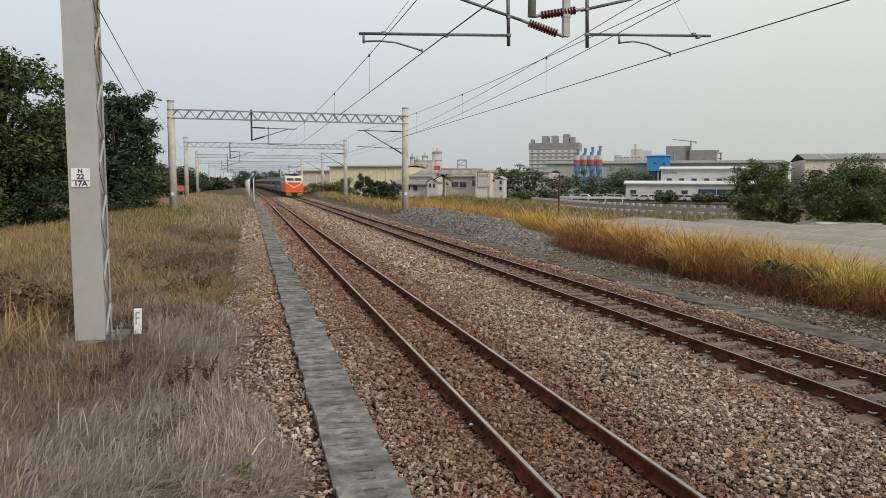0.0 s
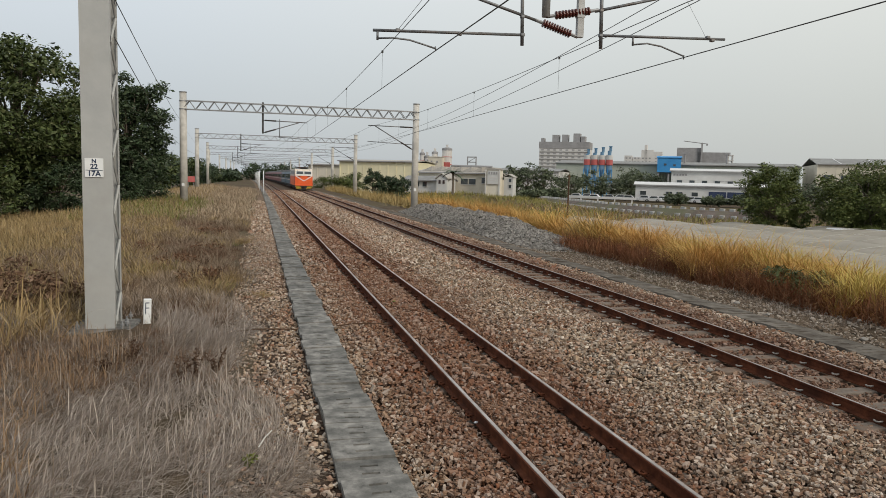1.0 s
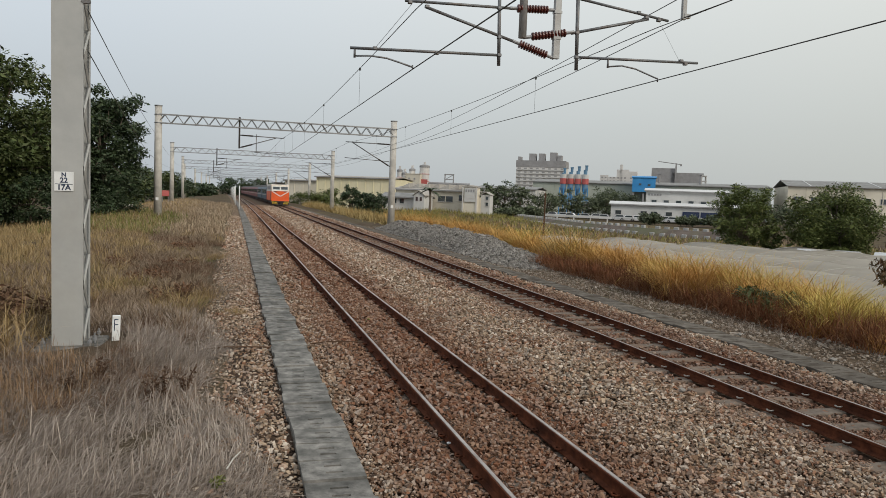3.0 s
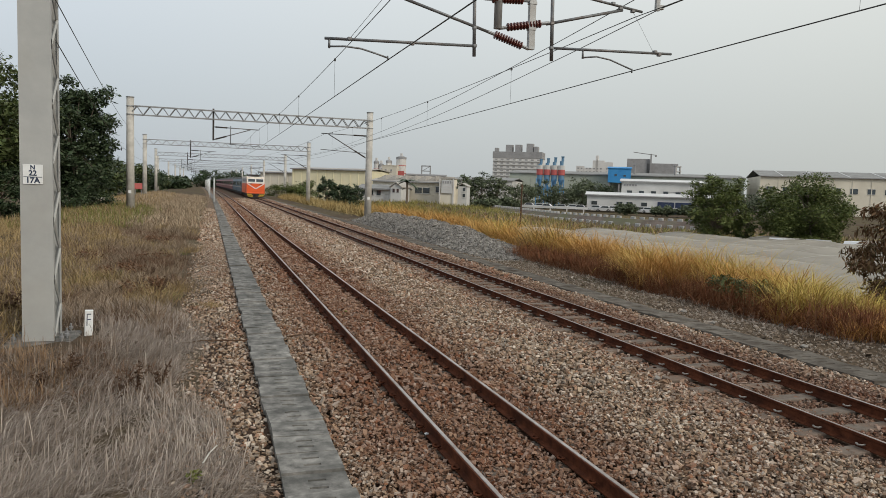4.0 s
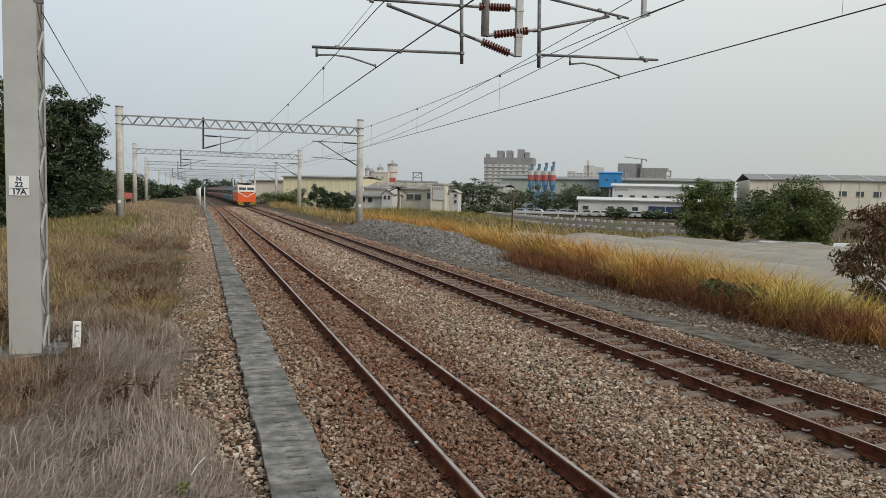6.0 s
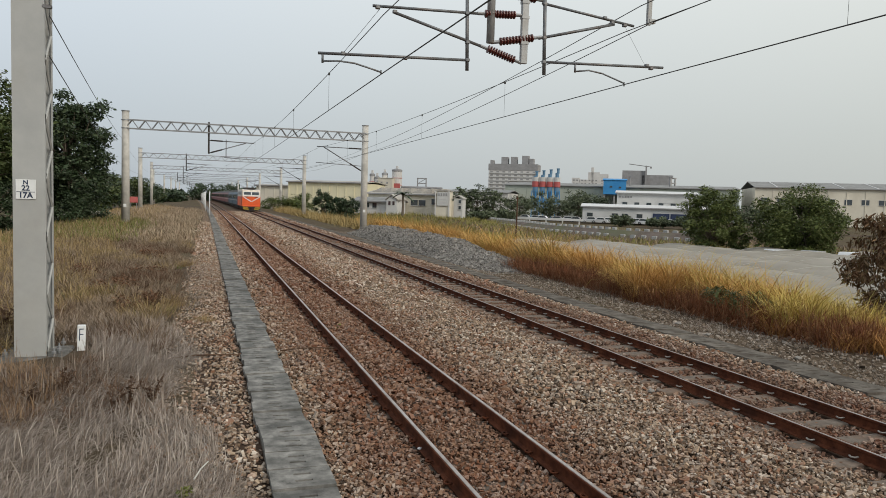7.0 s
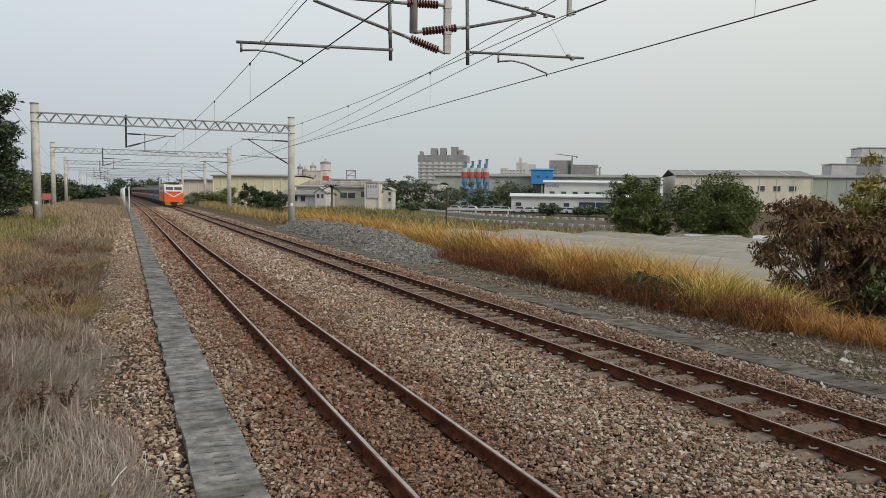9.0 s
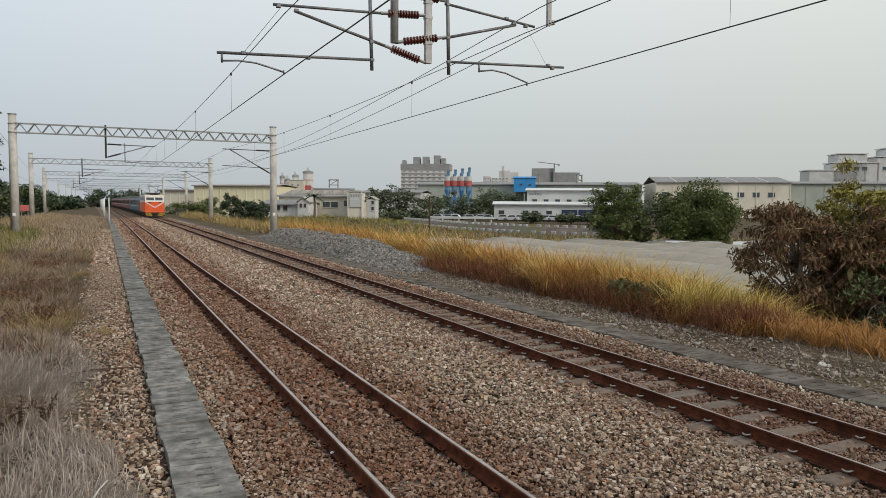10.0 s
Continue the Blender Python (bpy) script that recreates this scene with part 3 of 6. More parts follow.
CUBE = np.array([(a, b, c) for c in (-1, 1) for b in (-1, 1) for a in (-1, 1)]) * 0.72
OCTA = np.array([(1, 0, 0), (-1, 0, 0), (0, 1, 0), (0, -1, 0), (0, 0, 1), (0, 0, -1)]) * 1.1
OCTAF = [(0, 2, 4), (2, 1, 4), (1, 3, 4), (3, 0, 4), (2, 0, 5), (1, 2, 5), (3, 1, 5), (0, 3, 5)]
CUBEF = [(4, 5, 7, 6), (0, 1, 5, 4), (2, 6, 7, 3), (0, 4, 6, 2), (1, 3, 7, 5)]
rng = np.random.default_rng(7)


def stones(name, pts, size, material, label, shape=2):
    base, bf = ((OCTA, OCTAF), (CUBE, CUBEF), (ICO, ICOF))[shape]
    n, k = len(pts), len(base)
    v = base[None] * (1 + rng.normal(0, 0.22, (n, k, 3)))
    v = v * (np.array([1.15, 0.78, 0.5]) * (1 + rng.normal(0, 0.16, (n, 1, 3))))
    a, b = rng.uniform(0, 2 * math.pi, n), rng.normal(0, 0.62, n)
    ca, sa, cb, sb = np.cos(a)[:, None], np.sin(a)[:, None], np.cos(b)[:, None], np.sin(b)[:, None]
    x, y, z = v[..., 0], v[..., 1], v[..., 2]
    x, z = x * cb - z * sb, x * sb + z * cb
    x, y = x * ca - y * sa, x * sa + y * ca
    s = (size * rng.lognormal(0, 0.28, n))[:, None]
    v = np.stack([x * s, y * s, z * s], 2) + pts[:, None, :]
    f = (np.arange(n)[:, None, None] * k + np.array(bf)[None]).reshape(-1, len(bf[0]))
    me = raw_mesh(name, v.reshape(-1, 3), f.tolist(), material)
    return tagged(new(name, me), label, "stones", kind="stuff")


def scatter(x0, x1, y0, y1, per):
    n = int((x1 - x0) * (y1 - y0) * per)
    return rng.uniform(x0, x1, n), rng.uniform(y0, y1, n)


def ballast_top(x):
    """Level of the stones: low beside the far rails' feet, full round the near track."""
    return np.interp(x, [-1.7, -1.3, -0.9, 0.9, 1.4, 2.3, 3.2, 3.7, 5.6, 6.1, 6.7], [-0.06, -0.02, 0.0, 0.0, 0.02, 0.035, 0.015, -0.03, -0.03, -0.01, -0.05])


for y0, y1, per, size, shape in ((-9.0, 3.8, 110, 0.055, 0), (3.8, 8.5, 1350, 0.0195, 1), (8.5, 20.0, 640, 0.0255, 1), (20.0, 40.0, 210, 0.042, 0), (40.0, 70.0, 70, 0.066, 0), (70.0, 125.0, 18, 0.10, 0)):
    x, y = scatter(-1.66, 6.72, y0, y1, per)
    seen = x < -1.9 + 1.62 * np.maximum(y, 4.0)
    x, y = x[seen], y[seen]
    rail_near = np.min(np.abs(x[:, None] - np.array(RAILS)[None]), 1)
    over = (np.abs(x - TRACKS[1]) < 0.48) & (np.abs(((y - (-8.23)) / 0.62 + 0.5) % 1 - 0.5) * 0.62 < 0.10)
    ok = (rail_near > 0.085) & ~(over & (rng.uniform(0, 1, len(x)) < 0.3 + 0.45 * np.sin(y * 1.7) ** 2))
    x, y = x[ok], y[ok]
    z = ballast_top(x) + rng.uniform(-0.055, 0.034, len(x)) + 0.018 * np.sin(x * 3.1 + y * 0.7) * np.sin(y * 2.3)
    rail_near = np.min(np.abs(x[:, None] - np.array(RAILS)[None]), 1)
    z = z - 0.02 * (rail_near < 0.16)
    stones("ballast_stones", np.stack([x + bends(y), y, z], 1), size, STONE, "rust-tinged crushed stone ballast between and beside the rails", shape)

# gravel shoulder beside the cable trough
x, y = scatter(-3.5, -2.27, 3.8, 34, 620)
keep = rng.uniform(-3.75, -2.7, len(x)) < x + 0.25 * np.sin(y * 0.9)
x, y = x[keep], y[keep]
gx1, gy1 = scatter(-3.4, -2.27, 34, 75, 60)
stones("gravel_shoulder_far", np.stack([gx1 + bends(gy1), gy1, ground_height(gx1, gy1) + 0.0], 1), 0.06, STONE, "rusty gravel shoulder along the distant trough", 0)
stones("gravel_shoulder", np.stack([x, y, ground_height(x, y) + rng.uniform(-0.03, 0.03, len(x))], 1), 0.021, STONE, "rusty gravel shoulder beside the cable trough", 1)

# pale rubble beyond the far trough
x, y = scatter(7.22, 9.6, 4, 60, 240)
keep = rng.uniform(0, 1, len(x)) < np.interp(x, [7.22, 7.5, 8.2, 8.8, 9.3], [0.35, 0.8, 0.9, 0.5, 0.25])
x, y = x[keep], y[keep]
stones("rubble_strip", np.stack([x, y, ground_height(x, y) + 0.012], 1), 0.023, RUBBLE, "pale grey rubble scattered beside the trough lids", 1)
x, y = rng.uniform(7.6, 9.5, 300), rng.uniform(5, 24, 300)
stones("rubble_lumps", np.stack([x, y, ground_height(x, y) + 0.015], 1), 0.048, RUBBLE, "larger pale lumps of rubble beside the trough lids", 1)

# heap of quarry stone
x, y = scatter(7.6, 11.9, 26, 58, 170)
hh = 0.75 * np.clip(1 - ((x - 9.6) / 1.9) ** 2, 0, 1) * np.clip((y - 25.5) / 11, 0, 1) * np.clip((58 - y) / 5, 0, 1) * (1 + 0.15 * np.sin(y * 1.3) + 0.1 * np.sin(y * 2.9 + x))
keep = hh > 0.03
stones("stone_heap", np.stack([x, y, ground_height(x, y) + hh], 1)[keep], 0.062, HEAPSTONE, "long heap of grey crushed stone beside the line", 0)
hx, hy = np.meshgrid(np.linspace(7.5, 11.7, 24), np.linspace(25.5, 58.5, 70))
hz = 0.75 * np.clip(1 - ((hx - 9.6) / 1.9) ** 2, 0, 1) * np.clip((hy - 25.5) / 11, 0, 1) * np.clip((58 - hy) / 5, 0, 1) * (1 + 0.15 * np.sin(hy * 1.3) + 0.1 * np.sin(hy * 2.9 + hx))
hv = np.stack([hx.ravel(), hy.ravel(), (ground_height(hx, hy) + hz - 0.02).ravel()], 1)
hf = [(j * 24 + i, j * 24 + i + 1, (j + 1) * 24 + i + 1, (j + 1) * 24 + i) for j in range(69) for i in range(23)]
tagged(new("stone_heap_core", raw_mesh("stone_heap_core", hv, hf, HEAPSTONE, True)), "packed core of a grey stone heap", "stone heap", kind="stuff")


# ---------- grass ----------
def grass(name, pts, height, width, lean, material, label, category="grass", spread=0.35, comb=0.0, segs=3):
    n = len(pts)
    a = comb * (1.3 * np.sin(pts[:, 0] * 0.9 + pts[:, 1] * 0.35) + 1.5 * np.sin(pts[:, 1] * 0.75 - pts[:, 0] * 0.5) + rng.normal(0, 0.7, n)) + (1 - comb) * rng.uniform(0, 2 * math.pi, n)
    h = height * np.clip(rng.lognormal(0, spread, n), 0.4, 1.55)
    l = np.clip(lean * (1 + rng.normal(0, 0.45, n)), 0.02, 1.62)
    dx, dy = np.cos(a), np.sin(a)
    w = width * rng.uniform(0.6, 1.3, n)
    cuts = {3: ((0.0, 1.0), (0.45, 0.8), (0.8, 0.5), (1.0, 0.0)), 2: ((0.0, 1.0), (0.6, 0.75), (1.0, 0.0)), 1: ((0.0, 1.2), (1.0, 0.0))}[segs]
    nv = 2 * segs + 1
    out = np.zeros((n, nv, 3))
    for i, (f, ww) in enumerate(cuts):
        ang = l * (0.45 + 0.75 * f)
        r = h * f * np.sin(ang)
        z = h * f * np.cos(np.minimum(ang, 1.5))
        cx, cy = pts[:, 0] + dx * r, pts[:, 1] + dy * r
        if i < segs:
            out[:, 2 * i] = np.stack([cx - dy * w * ww, cy + dx * w * ww, pts[:, 2] + z], 1)
            out[:, 2 * i + 1] = np.stack([cx + dy * w * ww, cy - dx * w * ww, pts[:, 2] + z], 1)
        else:
            out[:, nv - 1] = np.stack([cx, cy, pts[:, 2] + z], 1)
    k = np.arange(n)[:, None] * nv
    q = sum([(k + np.array([2 * i, 2 * i + 1, 2 * i + 3, 2 * i + 2])).tolist() for i in range(segs - 1)], [])
    t = (k + np.array([nv - 3, nv - 2, nv - 1])).tolist()
    me = raw_mesh(name, out.reshape(-1, 3), q + t, material)
    return tagged(new(name, me), label, category, kind="stuff")


def clumped(x0, x1, y0, y1, clumps, each, radius):
    cx, cy = rng.uniform(x0, x1, clumps), rng.uniform(y0, y1, clumps)
    x = np.repeat(cx, each) + rng.normal(0, radius, clumps * each)
    y = np.repeat(cy, each) + rng.normal(0, radius, clumps * each)
    return x, y


def on_ground(x, y):
    return np.stack([x, y, ground_height(x, y) - 0.01], 1)


def tussocks(name, cx, cy, height, blades, width, material, label, radius=0.16, stiff=0.22, arch=1.5):
    """Tufts of arching blades: each rises from its tuft's foot, leans outwards and bends over at the tip."""
    m = len(cx)
    n = m * blades
    size = np.repeat(height * np.clip(rng.lognormal(0, 0.22, m), 0.6, 1.5), blades)
    a = rng.uniform(0, 2 * math.pi, n)
    foot = np.abs(rng.normal(0, radius, n))
    bx, by = np.repeat(cx, blades) + np.cos(a) * foot, np.repeat(cy, blades) + np.sin(a) * foot
    a = a + rng.normal(0, 0.5, n)
    bz = ground_height(bx, by) - 0.02
    h = size * rng.uniform(0.55, 1.12, n)
    t0 = np.abs(rng.normal(stiff, 0.16, n))
    t1 = rng.uniform(0.35, 1.0, n) * arch
    w = width * rng.uniform(0.6, 1.25, n)
    tw = rng.normal(0, 0.6, n)
    dx, dy = np.cos(a), np.sin(a)
    wx, wy = -np.sin(a + tw), np.cos(a + tw)
    segs, taper = 4, (0.8, 1.0, 0.85, 0.5)
    out = np.zeros((n, 9, 3))
    r, z = np.zeros(n), np.zeros(n)
    for i in range(5):
        px, py = bx + dx * r, by + dy * r
        if i < 4:
            out[:, 2 * i] = np.stack([px - wx * w * taper[i], py - wy * w * taper[i], bz + z], 1)
            out[:, 2 * i + 1] = np.stack([px + wx * w * taper[i], py + wy * w * taper[i], bz + z], 1)
            th = t0 + t1 * ((i + 0.5) / 4) ** 1.6
            r, z = r + np.sin(th) * h / 4, z + np.cos(th) * h / 4
        else:
            out[:, 8] = np.stack([px, py, bz + z], 1)
    k = np.arange(n)[:, None] * 9
    q = sum([(k + np.array([2 * i, 2 * i + 1, 2 * i + 3, 2 * i + 2])).tolist() for i in range(3)], [])
    t = (k + np.array([6, 7, 8])).tolist()
    return tagged(new(name, raw_mesh(name, out.reshape(-1, 3), q + t, material)), label, "grass", kind="stuff")


def patch(x, y):
    """Slow variation along the grass strip, from about -1 to 1."""
    return 0.6 * np.sin(y * 1.05 + 0.7 * x) + 0.4 * np.sin(y * 2.3 - 1.3 * x + 1.0)


# matted dead grass, left shoulder
def clear_of_mast(x, y):
    return ~((x > -6.2) & (x < -4.7) & (y > 11.9) & (y < 14.2))


def left_edge(y):
    return -2.80 + 0.22 * np.sin(y * 1.1) + 0.12 * np.sin(y * 3.1) - 0.5 * np.clip((y - 8.5) / 2.5, 0, 1)


x, y = clumped(-7.5, -2.6, 3.8, 16, 3000, 36, 0.10)
bald = np.sin(x * 3.7 + 1.3 * np.sin(y * 1.9)) + np.sin(y * 2.9 + 1.7 * np.sin(x * 2.3)) + rng.normal(0, 0.35, len(x)) < -1.55
k = (x < left_edge(y)) & clear_of_mast(x, y) & ~bald
grass("matted_grass", on_ground(x[k], y[k]), 0.26, 0.0044, 1.55, DRY, "grey-beige matted dead grass beside the cable trough", comb=0.8, spread=0.3)
x, y = clumped(-9, -3.0, -9, 4, 700, 16, 0.2)
grass("near_dead_grass", on_ground(x, y), 0.34, 0.008, 1.1, DRY, "matted dead grass on the embankment", comb=1.0, segs=2)
cx, cy = rng.uniform(-9.5, -3.3, 2600), 14 + 28 * rng.uniform(0, 1, 2600) ** 1.25
inside = (cx < left_edge(cy) - 0.3 + 0.2 * np.sin(cy * 0.7)) & clear_of_mast(cx, cy)
cx, cy = cx[inside], cy[inside]
mood = patch(cx * 1.3 + 2, cy * 0.55) + rng.normal(0, 0.3, len(cx))
for sel, mt, hh, nm, lab in (((mood > -0.45) & (mood < 0.7), BROWN, 0.40, "dead_grass", "dry brown grass tufts on the embankment"), (mood <= -0.45, DEADRED, 0.34, "red_brown_tufts", "red-brown withered tufts on the embankment"),
                             ((mood >= 0.7) & (mood < 1.2), MIXED, 0.42, "olive_tufts", "olive-yellow grass tufts on the embankment"), (mood >= 1.2, GREENGRASS, 0.34, "green_tufts", "small green tufts in the dead grass")):
    tussocks(nm, cx[sel], cy[sel], hh, 30, 0.006, mt, lab, 0.16, 0.35, 1.5)
cx, cy = rng.uniform(-7.4, -3.3, 420), rng.uniform(9.2, 14.5, 420)
inside = (cx < left_edge(cy) - 0.1) & clear_of_mast(cx, cy) & (patch(cx * 1.6, cy * 0.9) < 0.15)
sx1, sy1 = rng.uniform(-3.4, -2.5, 150), 4 + 26 * rng.uniform(0, 1, 150)
on = sx1 < -2.75 + 0.3 * patch(sx1, sy1)
tussocks("shoulder_grass", sx1[on], sy1[on], 0.16, 34, 0.0035, DRY, "small grey dead tufts on the gravel shoulder", 0.11, 0.6, 1.5)
tussocks("low_red_tufts", cx[inside], cy[inside], 0.25, 30, 0.004, DEADRED, "low red-brown withered tufts in the matted grass", 0.12, 0.5, 1.6)
x, y = clumped(-19, -5.3, 8, 62, 4600, 13, 0.25)
k = (x < -5.3 - 0.06 * np.abs(y - 12)) & clear_of_mast(x, y) & ~((x > -6.6) & (y < 12.5))
grass("yellow_grass", on_ground(x[k], y[k]), 0.42, 0.008, 0.6, MIXED, "yellow-brown knee-high grass on the embankment", segs=2)
x, y = clumped(-7.8, -4.5, 5.5, 12.2, 560, 24, 0.14)
k = x < -4.9 + 0.35 * np.sin(y * 1.4)
grass("amber_dead_grass", on_ground(x[k], y[k]), 0.30, 0.0045, 1.25, TAN, "amber dead grass on the embankment", segs=2)
x, y = clumped(-13, -3.6, 42, 130, 6200, 9, 0.45)
grass("far_grass", on_ground(x + bends(y), y), 0.36, 0.026, 0.8, PALEDEAD, "brown dead grass along the line", segs=1)
x, y = clumped(-17, -7.5, 42, 130, 1700, 9, 0.5)
grass("far_yellow_grass", on_ground(x + bends(y), y), 0.42, 0.025, 0.7, MIXED, "mottled yellow grass along the line", segs=1)
x, y = clumped(-12.5, -7.0, 40, 64, 220, 24, 0.45)
grass("green_grass_patch", on_ground(x, y), 0.5, 0.012, 0.6, GREENGRASS, "fresh green grass patches on the slope", segs=2)
x, y = clumped(-8, -3.4, 8.5, 15, 60, 6, 0.05)
grass("tall_stalks", on_ground(x, y), 0.34, 0.003, 0.7, DRY, "pale upright dry stalks")
x, y = clumped(-8.5, -6.0, 11, 16, 60, 24, 0.16)
grass("dark_reedy_grass", on_ground(x, y), 0.7, 0.008, 0.8, MIXED, "long bent reedy grass behind the mast")

# tall golden grass, right side
def right_edge(y):
    return 9.15 + 0.35 * np.sin(y * 0.9) + 0.25 * np.sin(y * 2.3) + 0.7 * (y < 11)


cx, cy = rng.uniform(9.6, 13.4, 1400), rng.uniform(12.6, 50, 1400)
inside = (cx > right_edge(cy) + 1.0) & ~((cy > 21) & (cx < 11.0 - 0.02 * (cy - 21)))
cx, cy = cx[inside], cy[inside]
tall = (1.28 + 0.28 * patch(cx, cy)) * (0.8 + 0.2 * np.clip((cy - 12.6) / 1.5, 0, 1)) + 0.16 * np.clip((cy - 13) / 2, 0, 1)
green = (patch(cx + 3, cy * 0.8) + np.interp(cy, [10, 12, 17, 22, 50], [-0.2, 0.25, 0.3, -0.5, -0.8]) + 0.25 * (cx - 10.8) + rng.normal(0, 0.3, len(cx))) > 0.35
for sel, mt, nm, lab in ((~green, GOLD, "golden_grass", "tall golden dry grass along the embankment edge"), (green, LIME, "green_tall_grass", "yellow-green tall grass tufts among golden ones")):
    tussocks(nm, cx[sel], cy[sel], tall[sel] * (1.06 if mt is LIME else 1.0), 74, 0.0085, mt, lab, 0.24, 0.27, 2.4)
x, y = clumped(9.2, 11.2, 11, 28, 1900, 22, 0.16)
k = x > right_edge(y) - 0.3
grass("red_dead_grass", on_ground(x[k], y[k]), 0.62, 0.0065, 0.95, RUSTGRASS, "red-brown dead undergrowth at the grass edge", segs=2)
cx, cy = rng.uniform(11.0, 13.4, 620), rng.uniform(24, 66, 620)
pale = patch(cx, cy * 0.6) > 0.35
for sel, mt, nm, lab in ((~pale, GOLD, "golden_bank_grass", "golden dry grass behind the stone heap"), (pale, STRAW, "straw_grass", "straw-coloured grass behind the stone heap")):
    tussocks(nm, cx[sel], cy[sel], 1.45 + 0.22 * patch(cx[sel], cy[sel]), 30, 0.017, mt, lab, 0.26, 0.3, 1.8)
cx, cy = rng.uniform(8.9, 14.5, 1000), rng.uniform(3, 14.0, 1000)
inside = cx > right_edge(cy) - 0.25 + 0.9 * np.clip((cy - 10) / 2.5, 0, 1)
tussocks("amber_grass", cx[inside], cy[inside], 0.58 + 0.1 * patch(cx[inside], cy[inside]), 40, 0.0085, AMBER, "bent amber grass by the rubble", 0.16, 0.4, 1.9)
x, y = clumped(7.9, 10.2, 4, 26, 520, 16, 0.14)
keep = x > 8.2 + 0.5 * np.sin(y * 1.3)
grass("fallen_straw", on_ground(x[keep], y[keep]), 0.22, 0.004, 1.6, DRY, "grey fallen straw lying on the rubble", segs=2)
x, y = clumped(10.6, 15.5, 60, 140, 2600, 12, 0.5)
grass("distant_golden_grass", on_ground(x + bends(y), y), 0.95, 0.03, 0.7, STRAW, "straw-coloured tall grass along the line", segs=1)
x, y = clumped(13, 21, 14, 130, 1500, 12, 0.6)
grass("slope_grass", on_ground(x, y), 0.6, 0.03, 0.5, MIXED, "yellow-green grass on the embankment slope", segs=1)
x, y = clumped(18, 34, 66, 135, 1600, 12, 0.7)
grass("field_edge_grass", on_ground(x, y), 1.0, 0.05, 0.6, FIELD, "green and straw reeds at the field edge", segs=1)
x, y = clumped(20, 75, 62, 150, 1700, 10, 1.2)
grass("field_grass", on_ground(x, y), 0.7, 0.06, 0.6, FIELD, "rough green and straw field grass", segs=1)

x, y = clumped(40, 80, 66, 125, 700, 14, 1.1)
grass("reed_bed", on_ground(x, y), 0.6, 0.08, 0.7, BROWN, "low brown reeds below the levee", segs=1)

# dark weeds in the dead grass and on the slope
def weed(x, y, h, seed, label="dark brown withered weed in the dead grass", material=None, group="withered weeds"):
    rr = random.Random(seed)
    wd = thing("weed", label, "weed", group, m=pose(x, y, float(ground_height(np.array(x), np.array(y)))))
    st, lf = Geo(), Geo()
    for i in range(9):
        a, l = rr.uniform(0, 6.28), rr.uniform(0.1, 0.6)
        hh = h * rr.uniform(0.6, 1.1)
        p = [(0, 0, 0), (math.cos(a) * l * hh * 0.4, math.sin(a) * l * hh * 0.4, hh * 0.5), (math.cos(a) * l * hh, math.sin(a) * l * hh, hh)]
        st.tube(p, [0.006, 0.004, 0.002], 4)
        for j in range(16):
            f = rr.uniform(0.3, 1)
            c = Vector((math.cos(a) * l * hh * f, math.sin(a) * l * hh * f, hh * f))
            d = Vector((rr.gauss(0, 1), rr.gauss(0, 1), rr.gauss(0.2, 0.7))).normalized() * rr.uniform(0.03, 0.06)
            e2 = d.cross(Vector((rr.gauss(0, 1), rr.gauss(0, 1), 1))).normalized() * 0.012
            lf.add([c, c + d * 0.5 + e2, c + d, c + d * 0.5 - e2], [(0, 1, 2, 3)])
    tagged(part("stem", st, WEED, wd), kind="stuff")
    part("leaves", lf, material or WEED, wd)


for i, (x, y, h) in enumerate(((-3.75, 9.7, 0.42), (-3.5, 9.9, 0.36), (-3.95, 9.5, 0.30), (-4.6, 10.3, 0.34), (-4.9, 10.0, 0.28), (-4.0, 17.5, 0.5), (-4.4, 18.2, 0.45), (-3.9, 18.6, 0.4), (-4.4, 20.5, 0.4))):
    weed(x, y, h, i)
weed(-3.05, 6.75, 0.13, 40, "small fresh green weed in the dead grass", GREENGRASS, "green weeds")
weed(-0.15, 15.2, 0.09, 41, "small yellowish weed growing in the ballast", GREENGRASS, "green weeds")
for i, (x, y, h) in enumerate(((10.0, 14.2, 0.55), (10.15, 13.3, 0.5), (10.3, 15.0, 0.5))):
    weed(x, y, h, 60 + i, "dark green weed among the golden grass", LEAF, "green weeds")


# ---------- lattice mast with a cantilevered beam ----------
def letters(text, size, m, parent, name, material, label):
    cu = bpy.data.curves.new(name, "FONT")
    cu.body, cu.size, cu.align_x, cu.align_y, cu.extrude, cu.offset = text, size, "CENTER", "CENTER", 0.0012, size * 0.03
    tmp = bpy.data.objects.new(name, cu)
    scene.collection.objects.link(tmp)
    bpy.context.view_layer.update()
    me = bpy.data.meshes.new_from_object(tmp.evaluated_get(bpy.context.evaluated_depsgraph_get()))
    bpy.data.objects.remove(tmp)
    me.materials.clear()
    me.materials.append(material)
    ob = new(name, me)
    ob.parent = parent
    ob.matrix_basis = m
    tagged(ob, label)
    return ob


